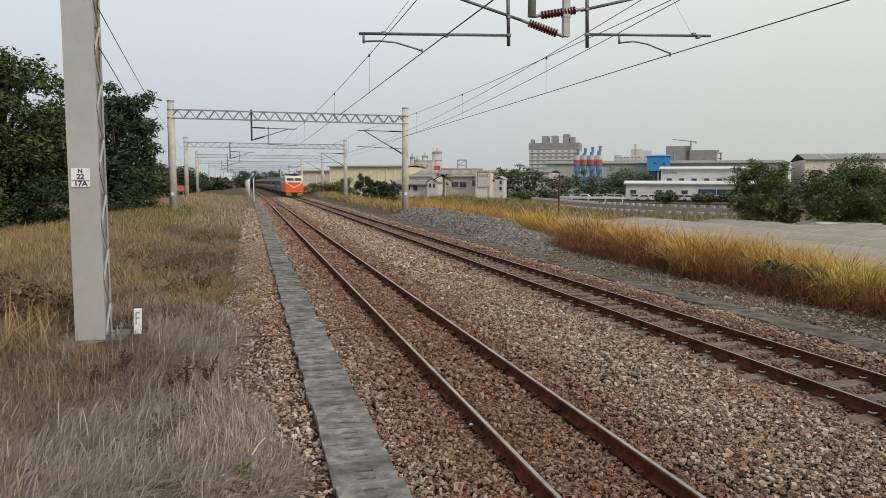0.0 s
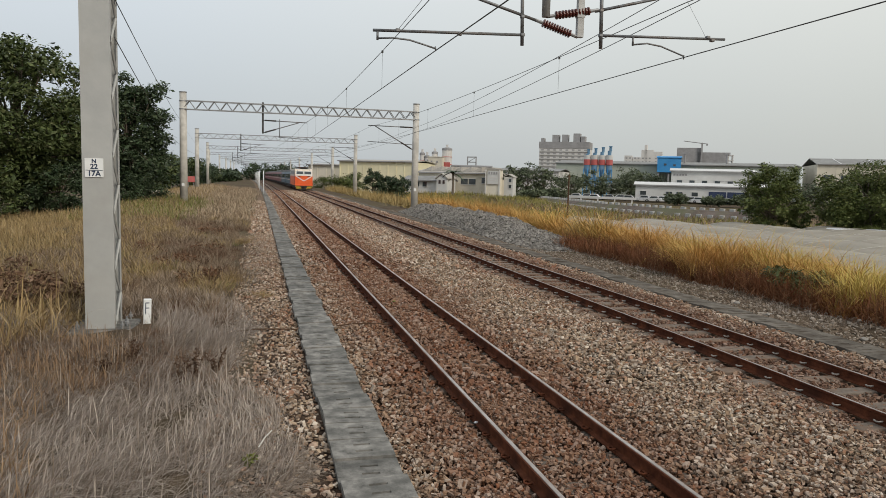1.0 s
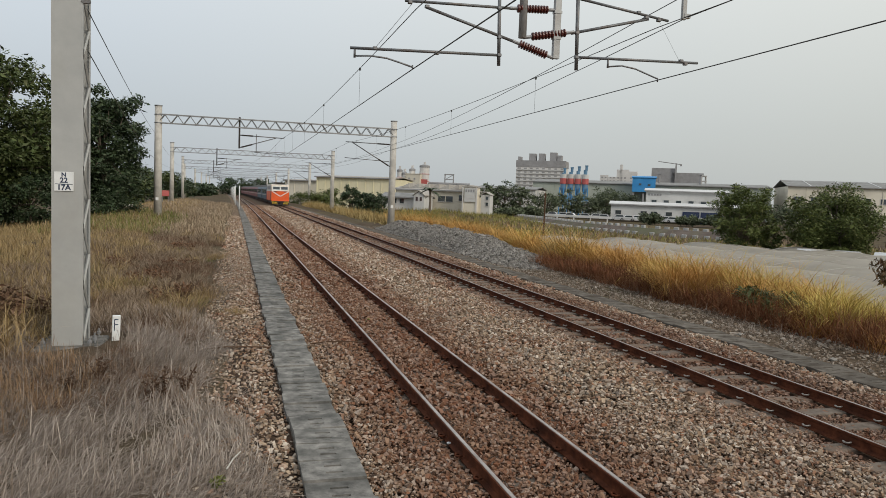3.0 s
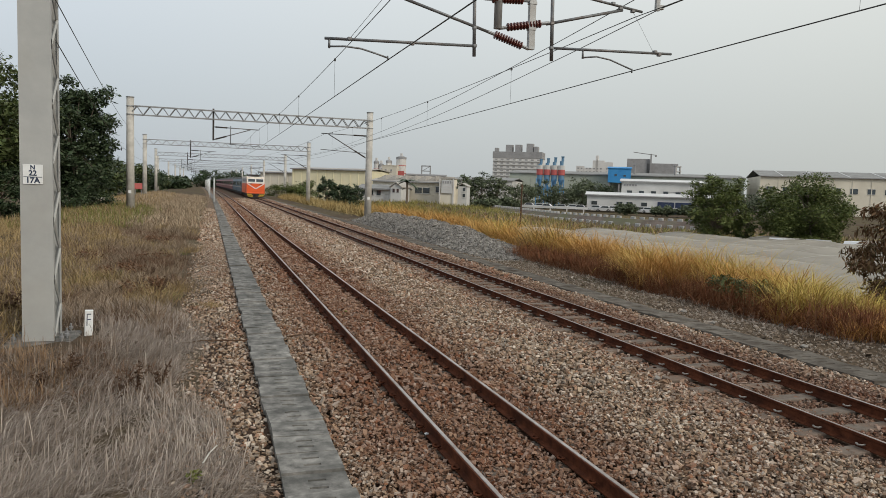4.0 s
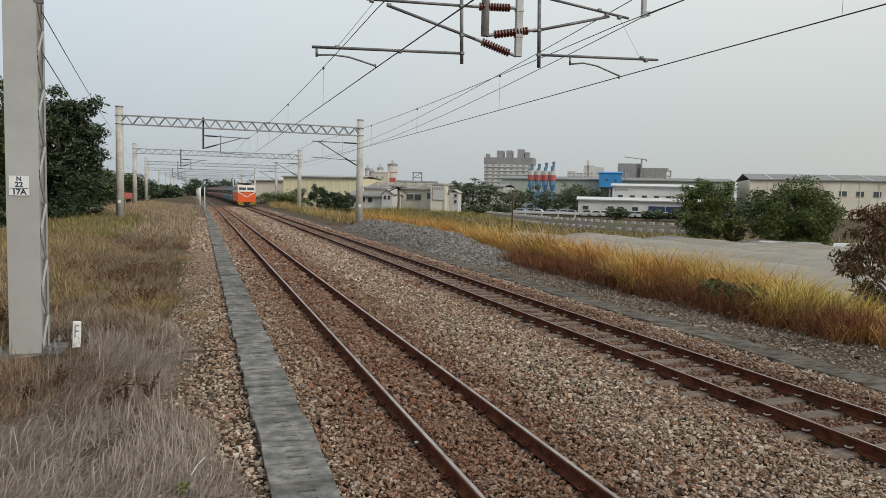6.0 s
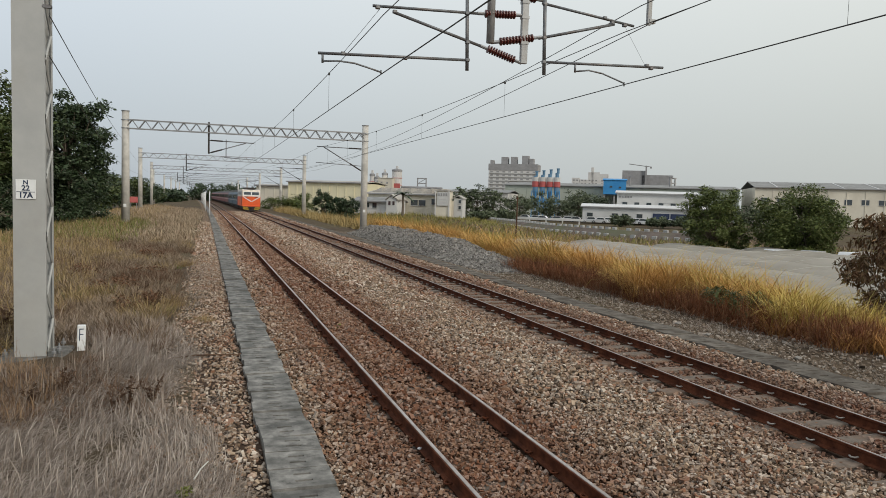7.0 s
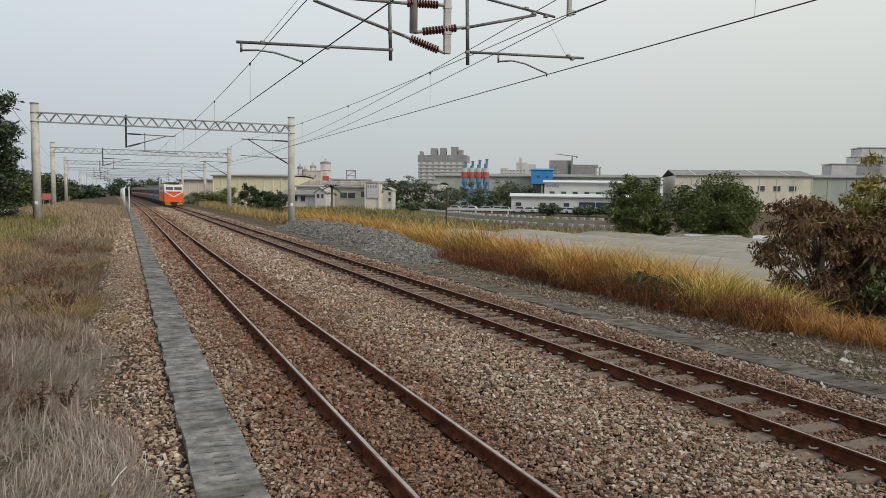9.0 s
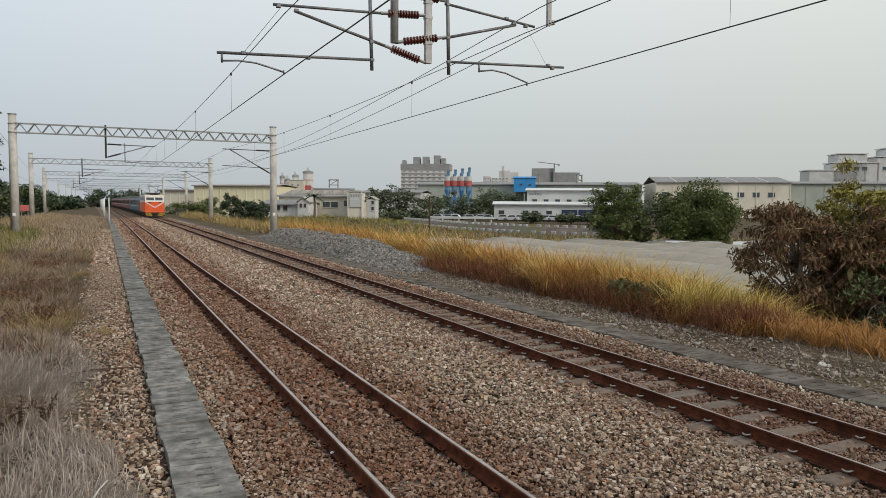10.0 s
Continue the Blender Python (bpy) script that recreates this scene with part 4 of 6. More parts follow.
MY = 12.7
HANG = surf("dull_galvanised_plate", (0.33, 0.335, 0.33), (0.43, 0.435, 0.425), 5, 0.55, metal=0.2, bump=0.05, stain=(0.27, 0.24, 0.21), sscale=4, samount=0.5)
mast = thing("lattice_mast", "tall pale grey steel mast with laced sides on a concrete footing", "mast", m=pose(-5.53, 13.05, 0))
for yy, sg in ((0.0, 1), (0.64, -1)):
    prof = [(-0.232, yy), (0.232, yy), (0.232, yy + sg * 0.085), (0.218, yy + sg * 0.085), (0.218, yy + sg * 0.02), (-0.218, yy + sg * 0.02), (-0.218, yy + sg * 0.085), (-0.232, yy + sg * 0.085)]
    g = Geo()
    g.add([(x, y, 0.0) for x, y in prof] + [(x, y, 8.7) for x, y in prof], [tuple(range(8)), tuple(range(15, 7, -1))] + [(k, k + 8, (k + 1) % 8 + 8, (k + 1) % 8) for k in range(8)])
    part("channel", g, GALV, mast)
for sx in (-1, 1):
    for k in range(9):
        z0 = 0.1 + k * 0.94
        br = Geo()
        br.tube([(sx * 0.222, 0.06, z0), (sx * 0.222, 0.57, z0 + 0.47)], 0.022, 4)
        br.tube([(sx * 0.222, 0.57, z0 + 0.47), (sx * 0.222, 0.06, z0 + 0.94)], 0.022, 4)
        part("lacing_bar", br, GALV, mast)
        gp = Geo()
        gp.box((sx * 0.228, 0.07, z0), (0.008, 0.09, 0.16))
        part("gusset_plate", gp, GALV, mast)
beam = Geo()
for yy in (0.02, 0.60):
    for zz in (8.0, 8.6):
        beam.box((5.7, yy, zz), (11.8, 0.08, 0.08))
for k in range(20):
    x0 = 0.1 + k * 0.58
    for yy in (0.02, 0.60):
        beam.tube([(x0, yy, 8.0), (x0 + 0.29, yy, 8.6), (x0 + 0.58, yy, 8.0)], 0.02, 4)
part("lattice_beam", beam, GALV, mast)
ft = Geo()
ft.soft((0.02, 0.3, -0.07), (1.0, 1.15, 0.22), 0.04)
part("footing", ft, CONC, mast, "rough concrete footing")
for bx, by in ((-0.34, -0.1), (0.36, -0.12), (0.36, 0.3), (0.36, 0.7), (0.40, 0.1)):
    bo = Geo()
    bo.tube([(bx, by, 0.06), (bx, by, 0.19)], 0.016, 6)
    bo.tube([(bx, by, 0.10), (bx, by, 0.14)], 0.036, 6)
    part("anchor_bolt", bo, STEEL, mast)
pl = Geo()
pl.soft((0, 0, 0), (0.285, 0.012, 0.31), 0.004)
plate = part("number_plate", pl, WHITE, mast, "white enamel plate with dark characters")
plate.matrix_basis = pose(-0.045, -0.0115, 2.735)
for txt, zz, sz in (("N", 0.112, 0.095), ("22", 0.022, 0.115), ("17A", -0.093, 0.12)):
    letters(txt, sz, pose(0.0, -0.009, zz - 0.005, 90), plate, "lettering", INK, "dark blue painted characters")
ba = Geo()
ba.box((0, -0.0075, -0.042), (0.26, 0.003, 0.009))
part("rule", ba, INK, plate)
bk = Geo()
bk.box((0.27, 0.02, 5.62), (0.12, 0.06, 0.05)).tube([(0.2, 0.02, 5.62), (0.34, 0.02, 5.62)], 0.03, 6)
part("wire_bracket", bk, TUBE, mast)

# two hangers that come down from the beam, and the stub beyond them
for nm, hx, z0, w, lab in (("round_hanger", 2.12, 5.69, 0.075, "pale round steel hanger tube"), ("square_hanger", 2.80, 5.37, 0.07, "grey flat steel hanger with slots")):
    hg = Geo()
    if nm == "round_hanger":
        hg.tube([(hx + 5.53, MY - 13.05, z0), (hx + 5.53, MY - 13.05, 8.62)], w, 12)
    else:
        hg.soft((hx + 5.53, MY - 13.05, (z0 + 8.62) / 2), (0.13, 0.09, 8.62 - z0), 0.008)
        for zz in (5.75, 6.22, 6.5):
            hg.box((hx + 5.53, MY - 13.05, zz), (0.15, 0.11, 0.05))
    part(nm, hg, HANG, mast, lab, True if nm == "round_hanger" else False)
hb = Geo()
hb.box((2.47 + 5.53, -0.2, 8.62), (1.0, 0.5, 0.1))
part("hanger_saddle", hb, GALV, mast)
hg = Geo()
hg.soft((5.50 + 5.53, MY - 13.05, 7.49), (0.09, 0.07, 2.25), 0.006).box((5.56 + 5.53, MY - 13.05, 6.44), (0.14, 0.09, 0.08))
part("stub_hanger", hg, HANG, mast)


def insulator(a, b, parent):
    """A ribbed porcelain rod with metal caps, from a to b."""
    a, b = Vector(a), Vector(b)
    d = b - a
    g = Geo()
    pts, rad = [], []
    n = 11
    for i in range(n):
        f0 = 0.16 + 0.68 * i / n
        for f, rr in ((0.0, 0.038), (0.25, 0.075), (0.55, 0.075), (0.8, 0.038)):
            pts.append(a + d * (f0 + 0.68 / n * f))
            rad.append(rr)
    g.tube(pts, rad, 12)
    o = part("insulator", g, INSUL, parent, "glossy red-brown ribbed porcelain insulator", False)
    part("end_fitting", Geo().tube([a, a + d * 0.18], 0.032, 8), STEEL, o)
    part("end_fitting", Geo().tube([b - d * 0.18, b], 0.032, 8), STEEL, o)


def rod(name, pts, rad, parent, material=None, label=""):
    g = Geo()
    g.tube(pts, rad, 8)
    return part(name, g, material or TUBE, parent, label, True)


def clamp(p, parent, s=0.035):
    g = Geo()
    g.soft(p, (s * 2.2, s * 2.2, s * 1.6), s * 0.3)
    part("clamp", g, TUBE, parent)


cl1 = thing("catenary_bracket", "grey tubular bracket with brown insulators holding the near track's wire", "catenary bracket", "overhead line brackets")
Y = MY
rod("upright_tube", [(1.64, Y, 6.52), (1.68, Y, 5.15)], 0.034, cl1)
rod("top_tube", [(-0.11, Y, 6.12), (1.9, Y, 6.2)], 0.026, cl1)
rod("diagonal_tube", [(0.27, Y, 6.05), (1.96, Y, 5.61)], 0.028, cl1)
rod("registration_tube", [(-1.05, Y, 5.22), (1.72, Y, 5.34)], 0.026, cl1)
rod("steady_arm", [(-0.96, Y, 5.09), (-0.70, Y, 5.115), (-0.41, Y, 5.10), (-0.15, Y, 5.04), (0.06, Y, 4.985)], 0.016, cl1)
rod("drop_bracket", [(-0.97, Y, 5.22), (-0.97, Y, 5.06)], 0.02, cl1)
rod("steady_clip", [(0.06, Y, 5.02), (0.07, Y, 4.95)], 0.014, cl1)
rod("stay_wire", [(-0.62, Y, 5.25), (0.02, Y, 6.08)], 0.004, cl1, WIRE)
insulator((1.85, Y, 6.20), (2.76, Y, 6.26), cl1)
insulator((1.93, Y, 5.62), (2.76, Y, 5.38), cl1)
for p in ((1.65, Y, 6.18), (1.67, Y, 5.66), (1.68, Y, 5.34), (0.29, Y, 6.06), (-0.62, Y, 5.25), (0.5, Y, 5.27), (-0.02, Y, 6.1)):
    clamp(p, cl1)
cl2 = thing("catenary_bracket", "grey tubular bracket with brown insulators holding the far track's wire", "catenary bracket", "overhead line brackets")
rod("upright_tube", [(3.20, Y, 6.75), (3.24, Y, 5.2)], 0.036, cl2)
rod("top_tube", [(3.15, Y, 6.53), (5.16, Y, 6.31)], 0.026, cl2)
rod("diagonal_tube", [(3.1, Y, 5.87), (4.72, Y, 6.30)], 0.028, cl2)
rod("registration_tube", [(3.2, Y, 5.44), (5.88, Y, 5.56)], 0.026, cl2)
rod("steady_arm", [(3.9, Y, 5.32), (4.2, Y, 5.365), (4.5, Y, 5.33), (4.8, Y, 5.24), (5.0, Y, 5.18)], 0.016, cl2)
rod("drop_bracket", [(3.9, Y, 5.47), (3.9, Y, 5.30)], 0.02, cl2)
rod("steady_clip", [(5.0, Y, 5.2), (5.0, Y, 5.12)], 0.014, cl2)
rod("stay_wire", [(4.95, Y, 6.30), (5.45, Y, 5.58)], 0.0025, cl2, WIRE)
insulator((2.14, Y, 5.70), (3.16, Y, 5.90), cl2)
insulator((2.3, Y, 6.62), (3.16, Y, 6.58), cl2)
for p in ((3.21, Y, 6.52), (3.22, Y, 5.89), (3.23, Y, 5.44), (4.67, Y, 6.32), (5.5, Y, 5.57), (5.6, Y, 5.52), (4.5, Y, 6.4), (4.95, Y, 6.3)):
    clamp(p, cl2)


# ---------- portal gantries ----------
def gantry(y, xl, xr, first):
    gt = thing("portal_gantry", "concrete-posted portal gantry with a white lattice beam over both tracks", "gantry", "portal gantries over the line", m=pose(0, y, 0))
    for px in (xl, xr):
        zb = float(ground_height(np.array(px), np.array(y))) - 0.15
        g = Geo()
        g.tube([(px, 0, zb), (px, 0, 8.6)], [0.29, 0.25], 16)
        po = part("post", g, POLE, gt, "round spun-concrete post", True)
        for zz in (8.62, 7.97, 7.38):
            part("steel_band", Geo().tube([(px, 0, zz - 0.06), (px, 0, zz)], 0.285, 16), STEEL, po)
        if first:
            t = Geo()
            t.soft((px - 0.02, -0.275, 1.75), (0.2, 0.015, 0.22), 0.004)
            part("number_plate", t, WHITE, po)
    for yy in (-0.2, 0.2):
        for zz in (7.97, 7.34):
            part("beam_chord", Geo().box(((xl + xr) / 2, yy, zz), (xr - xl, 0.07, 0.07)), STEEL, gt)
    n = 20
    st = (xr - xl) / n
    ba = Geo().tube([(0, 0, 7.34), (st / 2, 0, 7.97)], 0.03, 4).mesh("lattice_brace", STEEL)
    bb2 = Geo().tube([(st / 2, 0, 7.97), (st, 0, 7.34)], 0.03, 4).mesh("lattice_brace", STEEL)
    for k in range(n):
        for yy in (-0.2, 0.2):
            for me in (ba, bb2):
                part("lattice_brace", me, STEEL, gt).matrix_basis = pose(xl + k * st, yy, 0)
    # hanger and bracket for the near track
    h = xl + 5.75
    g = Geo()
    g.box((h, 0, 6.95), (0.13, 0.13, 2.35))
    part("hanger", g, DARK, gt)
    rod("bracket_tie", [(h, 0, 6.78), (h + 3.3, 0, 6.72)], 0.035, gt)
    rod("bracket_strut", [(h, 0, 5.82), (h + 2.7, 0, 6.70)], 0.035, gt)
    rod("bracket_arm", [(h + 1.25, 0, 6.9), (h + 1.25, 0, 5.5)], 0.03, gt)
    rod("registration_tube", [(h + 1.1, 0, 5.55), (h + 3.4, 0, 5.45)], 0.025, gt)
    # bracket for the far track, from the post
    rod("bracket_tie", [(xr, 0, 6.72), (xr - 3.85, 0, 6.75)], 0.035, gt)
    rod("bracket_strut", [(xr, 0, 4.82), (xr - 3.3, 0, 6.72)], 0.04, gt)
    rod("registration_tube", [(xr - 0.3, 0, 5.35), (xr - 3.9, 0, 5.5)], 0.025, gt)
    for a, b2 in (((h + 0.15, 0, 6.78), (h + 1.0, 0, 6.76)), ((h + 0.15, 0, 5.87), (h + 0.95, 0, 6.12)), ((xr - 0.3, 0, 6.72), (xr - 1.3, 0, 6.73)), ((xr - 0.35, 0, 5.02), (xr - 1.2, 0, 5.51))):
        g = Geo()
        g.tube([a, b2], 0.055, 8)
        part("insulator", g, DARK, gt)
    return gt


gantry(57.35, -8.35, 9.34, True)
gantry(104.0, -11.0, 10.6, False)
gantry(150.0, -12.6, 11.9, False)
gantry(197.0, -15.2, 11.0, False)
gantry(245.0, -15.0, 10.4, False)
gantry(293.0, -15.0, 9.6, False)
gantry(342.0, -15.0, 9.0, False)
gantry(390.0, -15.0, 8.4, False)
for yy in (100, 124, 150, 176, 205, 235, 265, 300):
    po = thing("white_post", "slim white trackside post on the embankment", "post", "white trackside posts", m=pose(-2.6 + 0.55 * bend(yy) + (0.42 if yy == 100 else 0), yy, 0))
    g = Geo()
    g.tube([(0, 0, -0.2), (0, 0, 3.1)], [0.07, 0.06], 8)
    part("shaft", g, WHITE, po, "", True)
    g = Geo()
    g.tube([(0, 0, 3.1), (0, 0, 3.2)], 0.085, 8)
    part("cap", g, STEEL, po)


# ---------- wires ----------
def span(a, b, sag, n=10):
    a, b = Vector(a), Vector(b)
    return [a.lerp(b, k / n) - Vector((0, 0, sag * 4 * (k / n) * (1 - k / n))) for k in range(n + 1)]


def overhead(label, supports, group):
    """Contact wire, messenger wire and droppers; each support gives x, y, contact level and messenger level."""
    ow = thing("overhead_wire", label, "overhead wire", group)
    c, m = [], []
    for a, b in zip(supports, supports[1:]):
        a, b, ma, mb = a[:3], b[:3], a[3], b[3]
        c += span(a, b, 0.02, 4)[(1 if c else 0):]
        m += span((a[0], a[1], ma), (b[0], b[1], mb), 0.28, 14)[(1 if m else 0):]
        for k in range(5):
            f = (k + 0.72) / 5.2
            p = Vector(a).lerp(Vector(b), f)
            z = ma + (mb - ma) * f - 0.28 * 4 * f * (1 - f)
            if 0 < p.y < 160:
                dr = part("dropper", Geo().tube([(p.x, p.y, p.z), (p.x, p.y, z)], 0.0035, 4), WIRE, ow)
                part("dropper_clip", Geo().soft((p.x, p.y, z - 0.02), (0.05, 0.05, 0.07), 0.01), WIRE, dr)
    part("contact_wire", Geo().tube(c, 0.0095, 6), WIRE, ow)
    part("messenger_wire", Geo().tube(m, 0.0085, 6), WIRE, ow)


overhead("dark contact and messenger wires above the near track", [(0.1, -45, 5.1, 6.5), (0.08, MY, 4.96, 5.98), (0.55, 57.35, 5.25, 6.7), (-0.2, 104, 5.25, 6.7), (-0.6, 150, 5.25, 6.7), (-1.6, 198, 5.25, 6.7), (-2.9, 246, 5.25, 6.7), (-4.5, 294, 5.25, 6.7)], "overhead wires")
overhead("dark contact and messenger wires above the far track", [(4.4, -45, 5.2, 6.6), (4.95, MY, 5.14, 6.17), (5.75, 57.35, 5.25, 6.72), (4.9, 104, 5.25, 6.7), (4.0, 150, 5.25, 6.7), (3.0, 198, 5.25, 6.7), (1.7, 246, 5.25, 6.7), (0.1, 294, 5.25, 6.7)], "overhead wires")
for lab, pts, sag in (("dark feeder wire strung beyond the far track", [(5.3, -45, 7.4), (5.30, MY, 6.72), (9.2, 57.2, 6.70), (10.4, 104, 6.9), (9.1, 150, 6.9)], 0.25),
                      ("second dark feeder wire beyond the far track", [(5.9, -45, 6.9), (5.58, MY, 6.42), (9.2, 57.2, 6.34), (10.4, 104, 6.3), (9.1, 150, 6.3)], 0.28),
                      ("earth wire from the lattice mast along the post tops", [(-5.24, 13.1, 5.50), (-8.62, 57.2, 6.65), (-11.2, 104, 6.65), (-13.2, 150, 6.65)], 0.15),
                      ("lower earth wire beside the posts", [(-5.24, 13.1, 4.86), (-8.9, 57.2, 5.0), (-11.3, 104, 5.2), (-13.3, 150, 5.2)], 0.15)):
    w = []
    for a, b in zip(pts, pts[1:]):
        w += span(a, b, sag if a[1] > 0 else 0, 10)[(1 if w else 0):]
    g = Geo()
    g.tube(w, 0.009, 6)
    solid("line_wire", g, WIRE, lab, "wire", "line wires")

# small trackside things
mk = thing("marker_stake", "short white concrete marker stake in dead grass", "marker", m=pose(-4.86, 13.5, 0.0, 0, 1.5, 8))
g = Geo()
g.soft((0, 0, 0.2), (0.13, 0.12, 0.52), 0.012)
part("stake", g, WHITE, mk)
for c, s in (((0.0, -0.062, 0.40), (0.06, 0.006, 0.016)), ((-0.028, -0.062, 0.30), (0.014, 0.006, 0.2)), ((0.005, -0.062, 0.31), (0.05, 0.006, 0.016))):
    g = Geo()
    g.box(c, s)
    part("painted_bar", g, INK, mk)
g = Geo()
g.tube([(-2.96, 7.02, 0.08), (-2.90, 7.12, 0.14), (-2.83, 7.2, 0.18)], [0.009, 0.008, 0.006], 6)
solid("broken_stick", g, ROPE, "pale broken stick lying in the dead grass", "stick")
g = Geo()
g.tube([(8.55, 7.9, 0.0), (8.75, 8.15, 0.3), (9.15, 8.6, 0.62)], [0.014, 0.011, 0.006], 6)
solid("bare_stick", g, WEED, "dark bare stick leaning in the rubble", "stick")
for i, (x, y, s) in enumerate(((8.40, 8.40, 0.10), (8.52, 8.36, 0.06), (3.42, 9.05, 0.06), (7.75, 13.2, 0.08), (8.0, 14.6, 0.09), (7.9, 10.8, 0.08), (-0.5, 7.3, 0.035), (-0.62, 7.5, 0.03))):
    v = ICO * np.array([1, 0.8, 0.6]) * (1 + np.random.default_rng(i).normal(0, 0.12, (12, 3))) * s
    me = raw_mesh("pale_stone", v, ICOF, ROPE if i in (0, 1) else WHITE if i > 5 else HEAPSTONE)
    tagged(new("pale_stone", me), "loose pale stone lying on the ballast", "stone", "loose pale stones").matrix_world = pose(x, y, float(ground_height(np.array(x), np.array(y))) + s * 0.4 + (0.06 if x < 5 else 0))

g = Geo()
g.tube([(-3.35, 12.5, 0.05), (-3.0, 12.6, 0.06), (-2.6, 12.62, 0.05), (-2.3, 12.68, 0.02)], 0.012, 6)
solid("earth_cable", g, WEED, "thin dark cable lying across the gravel shoulder", "cable", "trackside cables")
g = Geo()
g.tube([(-1.6, 12.85, 0.03), (-1.3, 12.9, 0.055), (-0.95, 12.88, 0.055), (-0.64, 12.85, 0.04)], 0.012, 6)
solid("earth_cable", g, WEED, "thin dark cable running from the trough to the rail", "cable", "trackside cables")
tussocks("shoulder_tuft", np.array([-2.82, -2.9]), np.array([16.2, 16.5]), 0.24, 60, 0.004, MIXED, "small olive grass tuft on the gravel shoulder", 0.1, 0.5, 1.2)
rb = thing("relay_box", "small red painted equipment box beside the gantry post", "equipment box", m=pose(-11.55, 101, 0.2))
part("housing", Geo().soft((0, 0, 1.55), (0.95, 0.5, 0.75), 0.03), W_RED, rb)
for sx in (-0.35, 0.35):
    part("leg", Geo().box((sx, 0, 0.55), (0.08, 0.08, 1.3)), STEEL, rb)

# low pale wall at the edge of the trees
g = Geo()
for k in range(14):
    x0, y0 = -19.0 + k * 0.42, 44 + k * 2.9
    ang = math.atan2(2.9, 0.42)
    zz = float(ground_height(np.array(x0), np.array(y0)))
    g.box((x0, y0, zz + 0.42), (2.9, 0.14, 0.5), Matrix.Rotation(ang, 3, "Z"))
solid("boundary_wall", g, POLE, "low pale concrete boundary wall in front of the trees", "wall", kind="structure")


# ---------- trees ----------
def tree(name, x, y, zb, height, rx, rz, leaves, size, material, label, seed, group="", clumps=70, droop=0.0, low=0.25, squash=1.0, long=1.8, tuft=0.27):
    rs = np.random.default_rng(seed)
    rr = random.Random(seed)
    tr = thing(name, label, "tree" if name != "shrub" else "shrub", group, m=pose(x, y, zb))
    ch = height - rz
    t = Geo()
    t.tube([(0, 0, -0.3), (0.05, 0.02, height * 0.2), (rr.uniform(-.3, .3), rr.uniform(-.3, .3), height * 0.5), (rr.uniform(-.5, .5), 0, height * 0.85)],
           [height * 0.028, height * 0.022, height * 0.014, height * 0.004], 8)
    d = rs.normal(0, 1, (clumps, 3))
    d /= np.linalg.norm(d, axis=1)[:, None]
    rad = rs.uniform(0.35, 1.0, clumps) ** 0.6 * (1 + rs.normal(0, 0.12, clumps))
    c = d * rad[:, None] * np.array([rx, rx * squash, rz]) + np.array([0, 0, ch])
    c[:, 2] = np.maximum(c[:, 2], height * low * 0.4)
    for i in range(0, clumps, 3):
        f = rr.uniform(0.25, 0.7)
        p0 = Vector((0, 0, height * f * 0.8))
        p1 = Vector(c[i])
        mid = p0.lerp(p1, 0.5) + Vector((0, 0, 0.15 * height * rr.uniform(-0.3, 0.5)))
        t.tube([p0, mid, p1], [height * 0.009, height * 0.006, height * 0.002], 5)
    part("trunk", t, BARK, tr, "", True)
    k = leaves // clumps
    cr = rx * tuft
    pts = np.repeat(c, k, 0)
    off = rs.normal(0, 1, (len(pts), 3))
    off *= (rs.uniform(0, 1, (len(pts), 1)) ** 0.45) / np.linalg.norm(off, axis=1)[:, None] * np.array([cr, cr, cr * 0.6])
    pts = pts + off
    n = len(pts)
    a = rs.uniform(0, 2 * math.pi, n)
    el = rs.normal(-droop, 0.5, n)
    u = np.stack([np.cos(a) * np.cos(el), np.sin(a) * np.cos(el), np.sin(el)], 1)
    w = np.cross(u, rs.normal(0, 0.6, (n, 3)) + np.array([0, 0, 1]))
    w /= np.linalg.norm(w, axis=1)[:, None]
    nn = np.cross(u, w)
    s = (size * rs.lognormal(0, 0.3, n))[:, None]
    v = np.stack([pts, pts + u * s * 0.5 * long + w * s * 0.42, pts + u * s * long - nn * s * 0.18, pts + u * s * 0.5 * long - w * s * 0.42], 1)
    f = (np.arange(n)[:, None] * 4 + np.array([[0, 1, 2, 3]])).tolist()
    part("crown", raw_mesh("crown", v.reshape(-1, 3), f, material), material, tr)
    return tr


tree("tree", -17.4, 50, -0.3, 11.2, 4.3, 5.3, 36000, 0.155, LEAF, "broad dark green tree beside the embankment", 1, "trees beside the embankment", 170, 0.3)
tree("tree", -21.5, 43, -0.5, 11.6, 4.6, 5.4, 26000, 0.165, LEAF, "tall feathery green tree beside the embankment", 2, "trees beside the embankment", 140, 0.3)
tree("tree", -12.1, 57, 0.0, 9.4, 2.9, 4.4, 26000, 0.14, LEAF2, "dense glossy dark green tree beside the embankment", 3, "trees beside the embankment", 130, 0.2)
tree("tree", -15.0, 61, -0.2, 8.6, 3.2, 4.2, 12000, 0.15, LEAF2, "dense dark green tree behind the embankment grass", 4, "trees beside the embankment", 90, 0.2)
tree("tree", -26, 60, -0.6, 11.5, 5.0, 5.3, 9000, 0.2, LEAF, "broad dark green tree behind others", 5, "trees beside the embankment", 90, 0.2)
tree("shrub", -14.8, 49, -0.2, 3.4, 2.4, 1.8, 9000, 0.10, LEAF2, "dark undergrowth below the trees", 6, "undergrowth", 60, 0.2)
tree("shrub", -18.5, 45, -0.4, 3.4, 2.8, 1.8, 9000, 0.10, LEAF, "dark undergrowth below the trees", 7, "undergrowth", 60, 0.2)
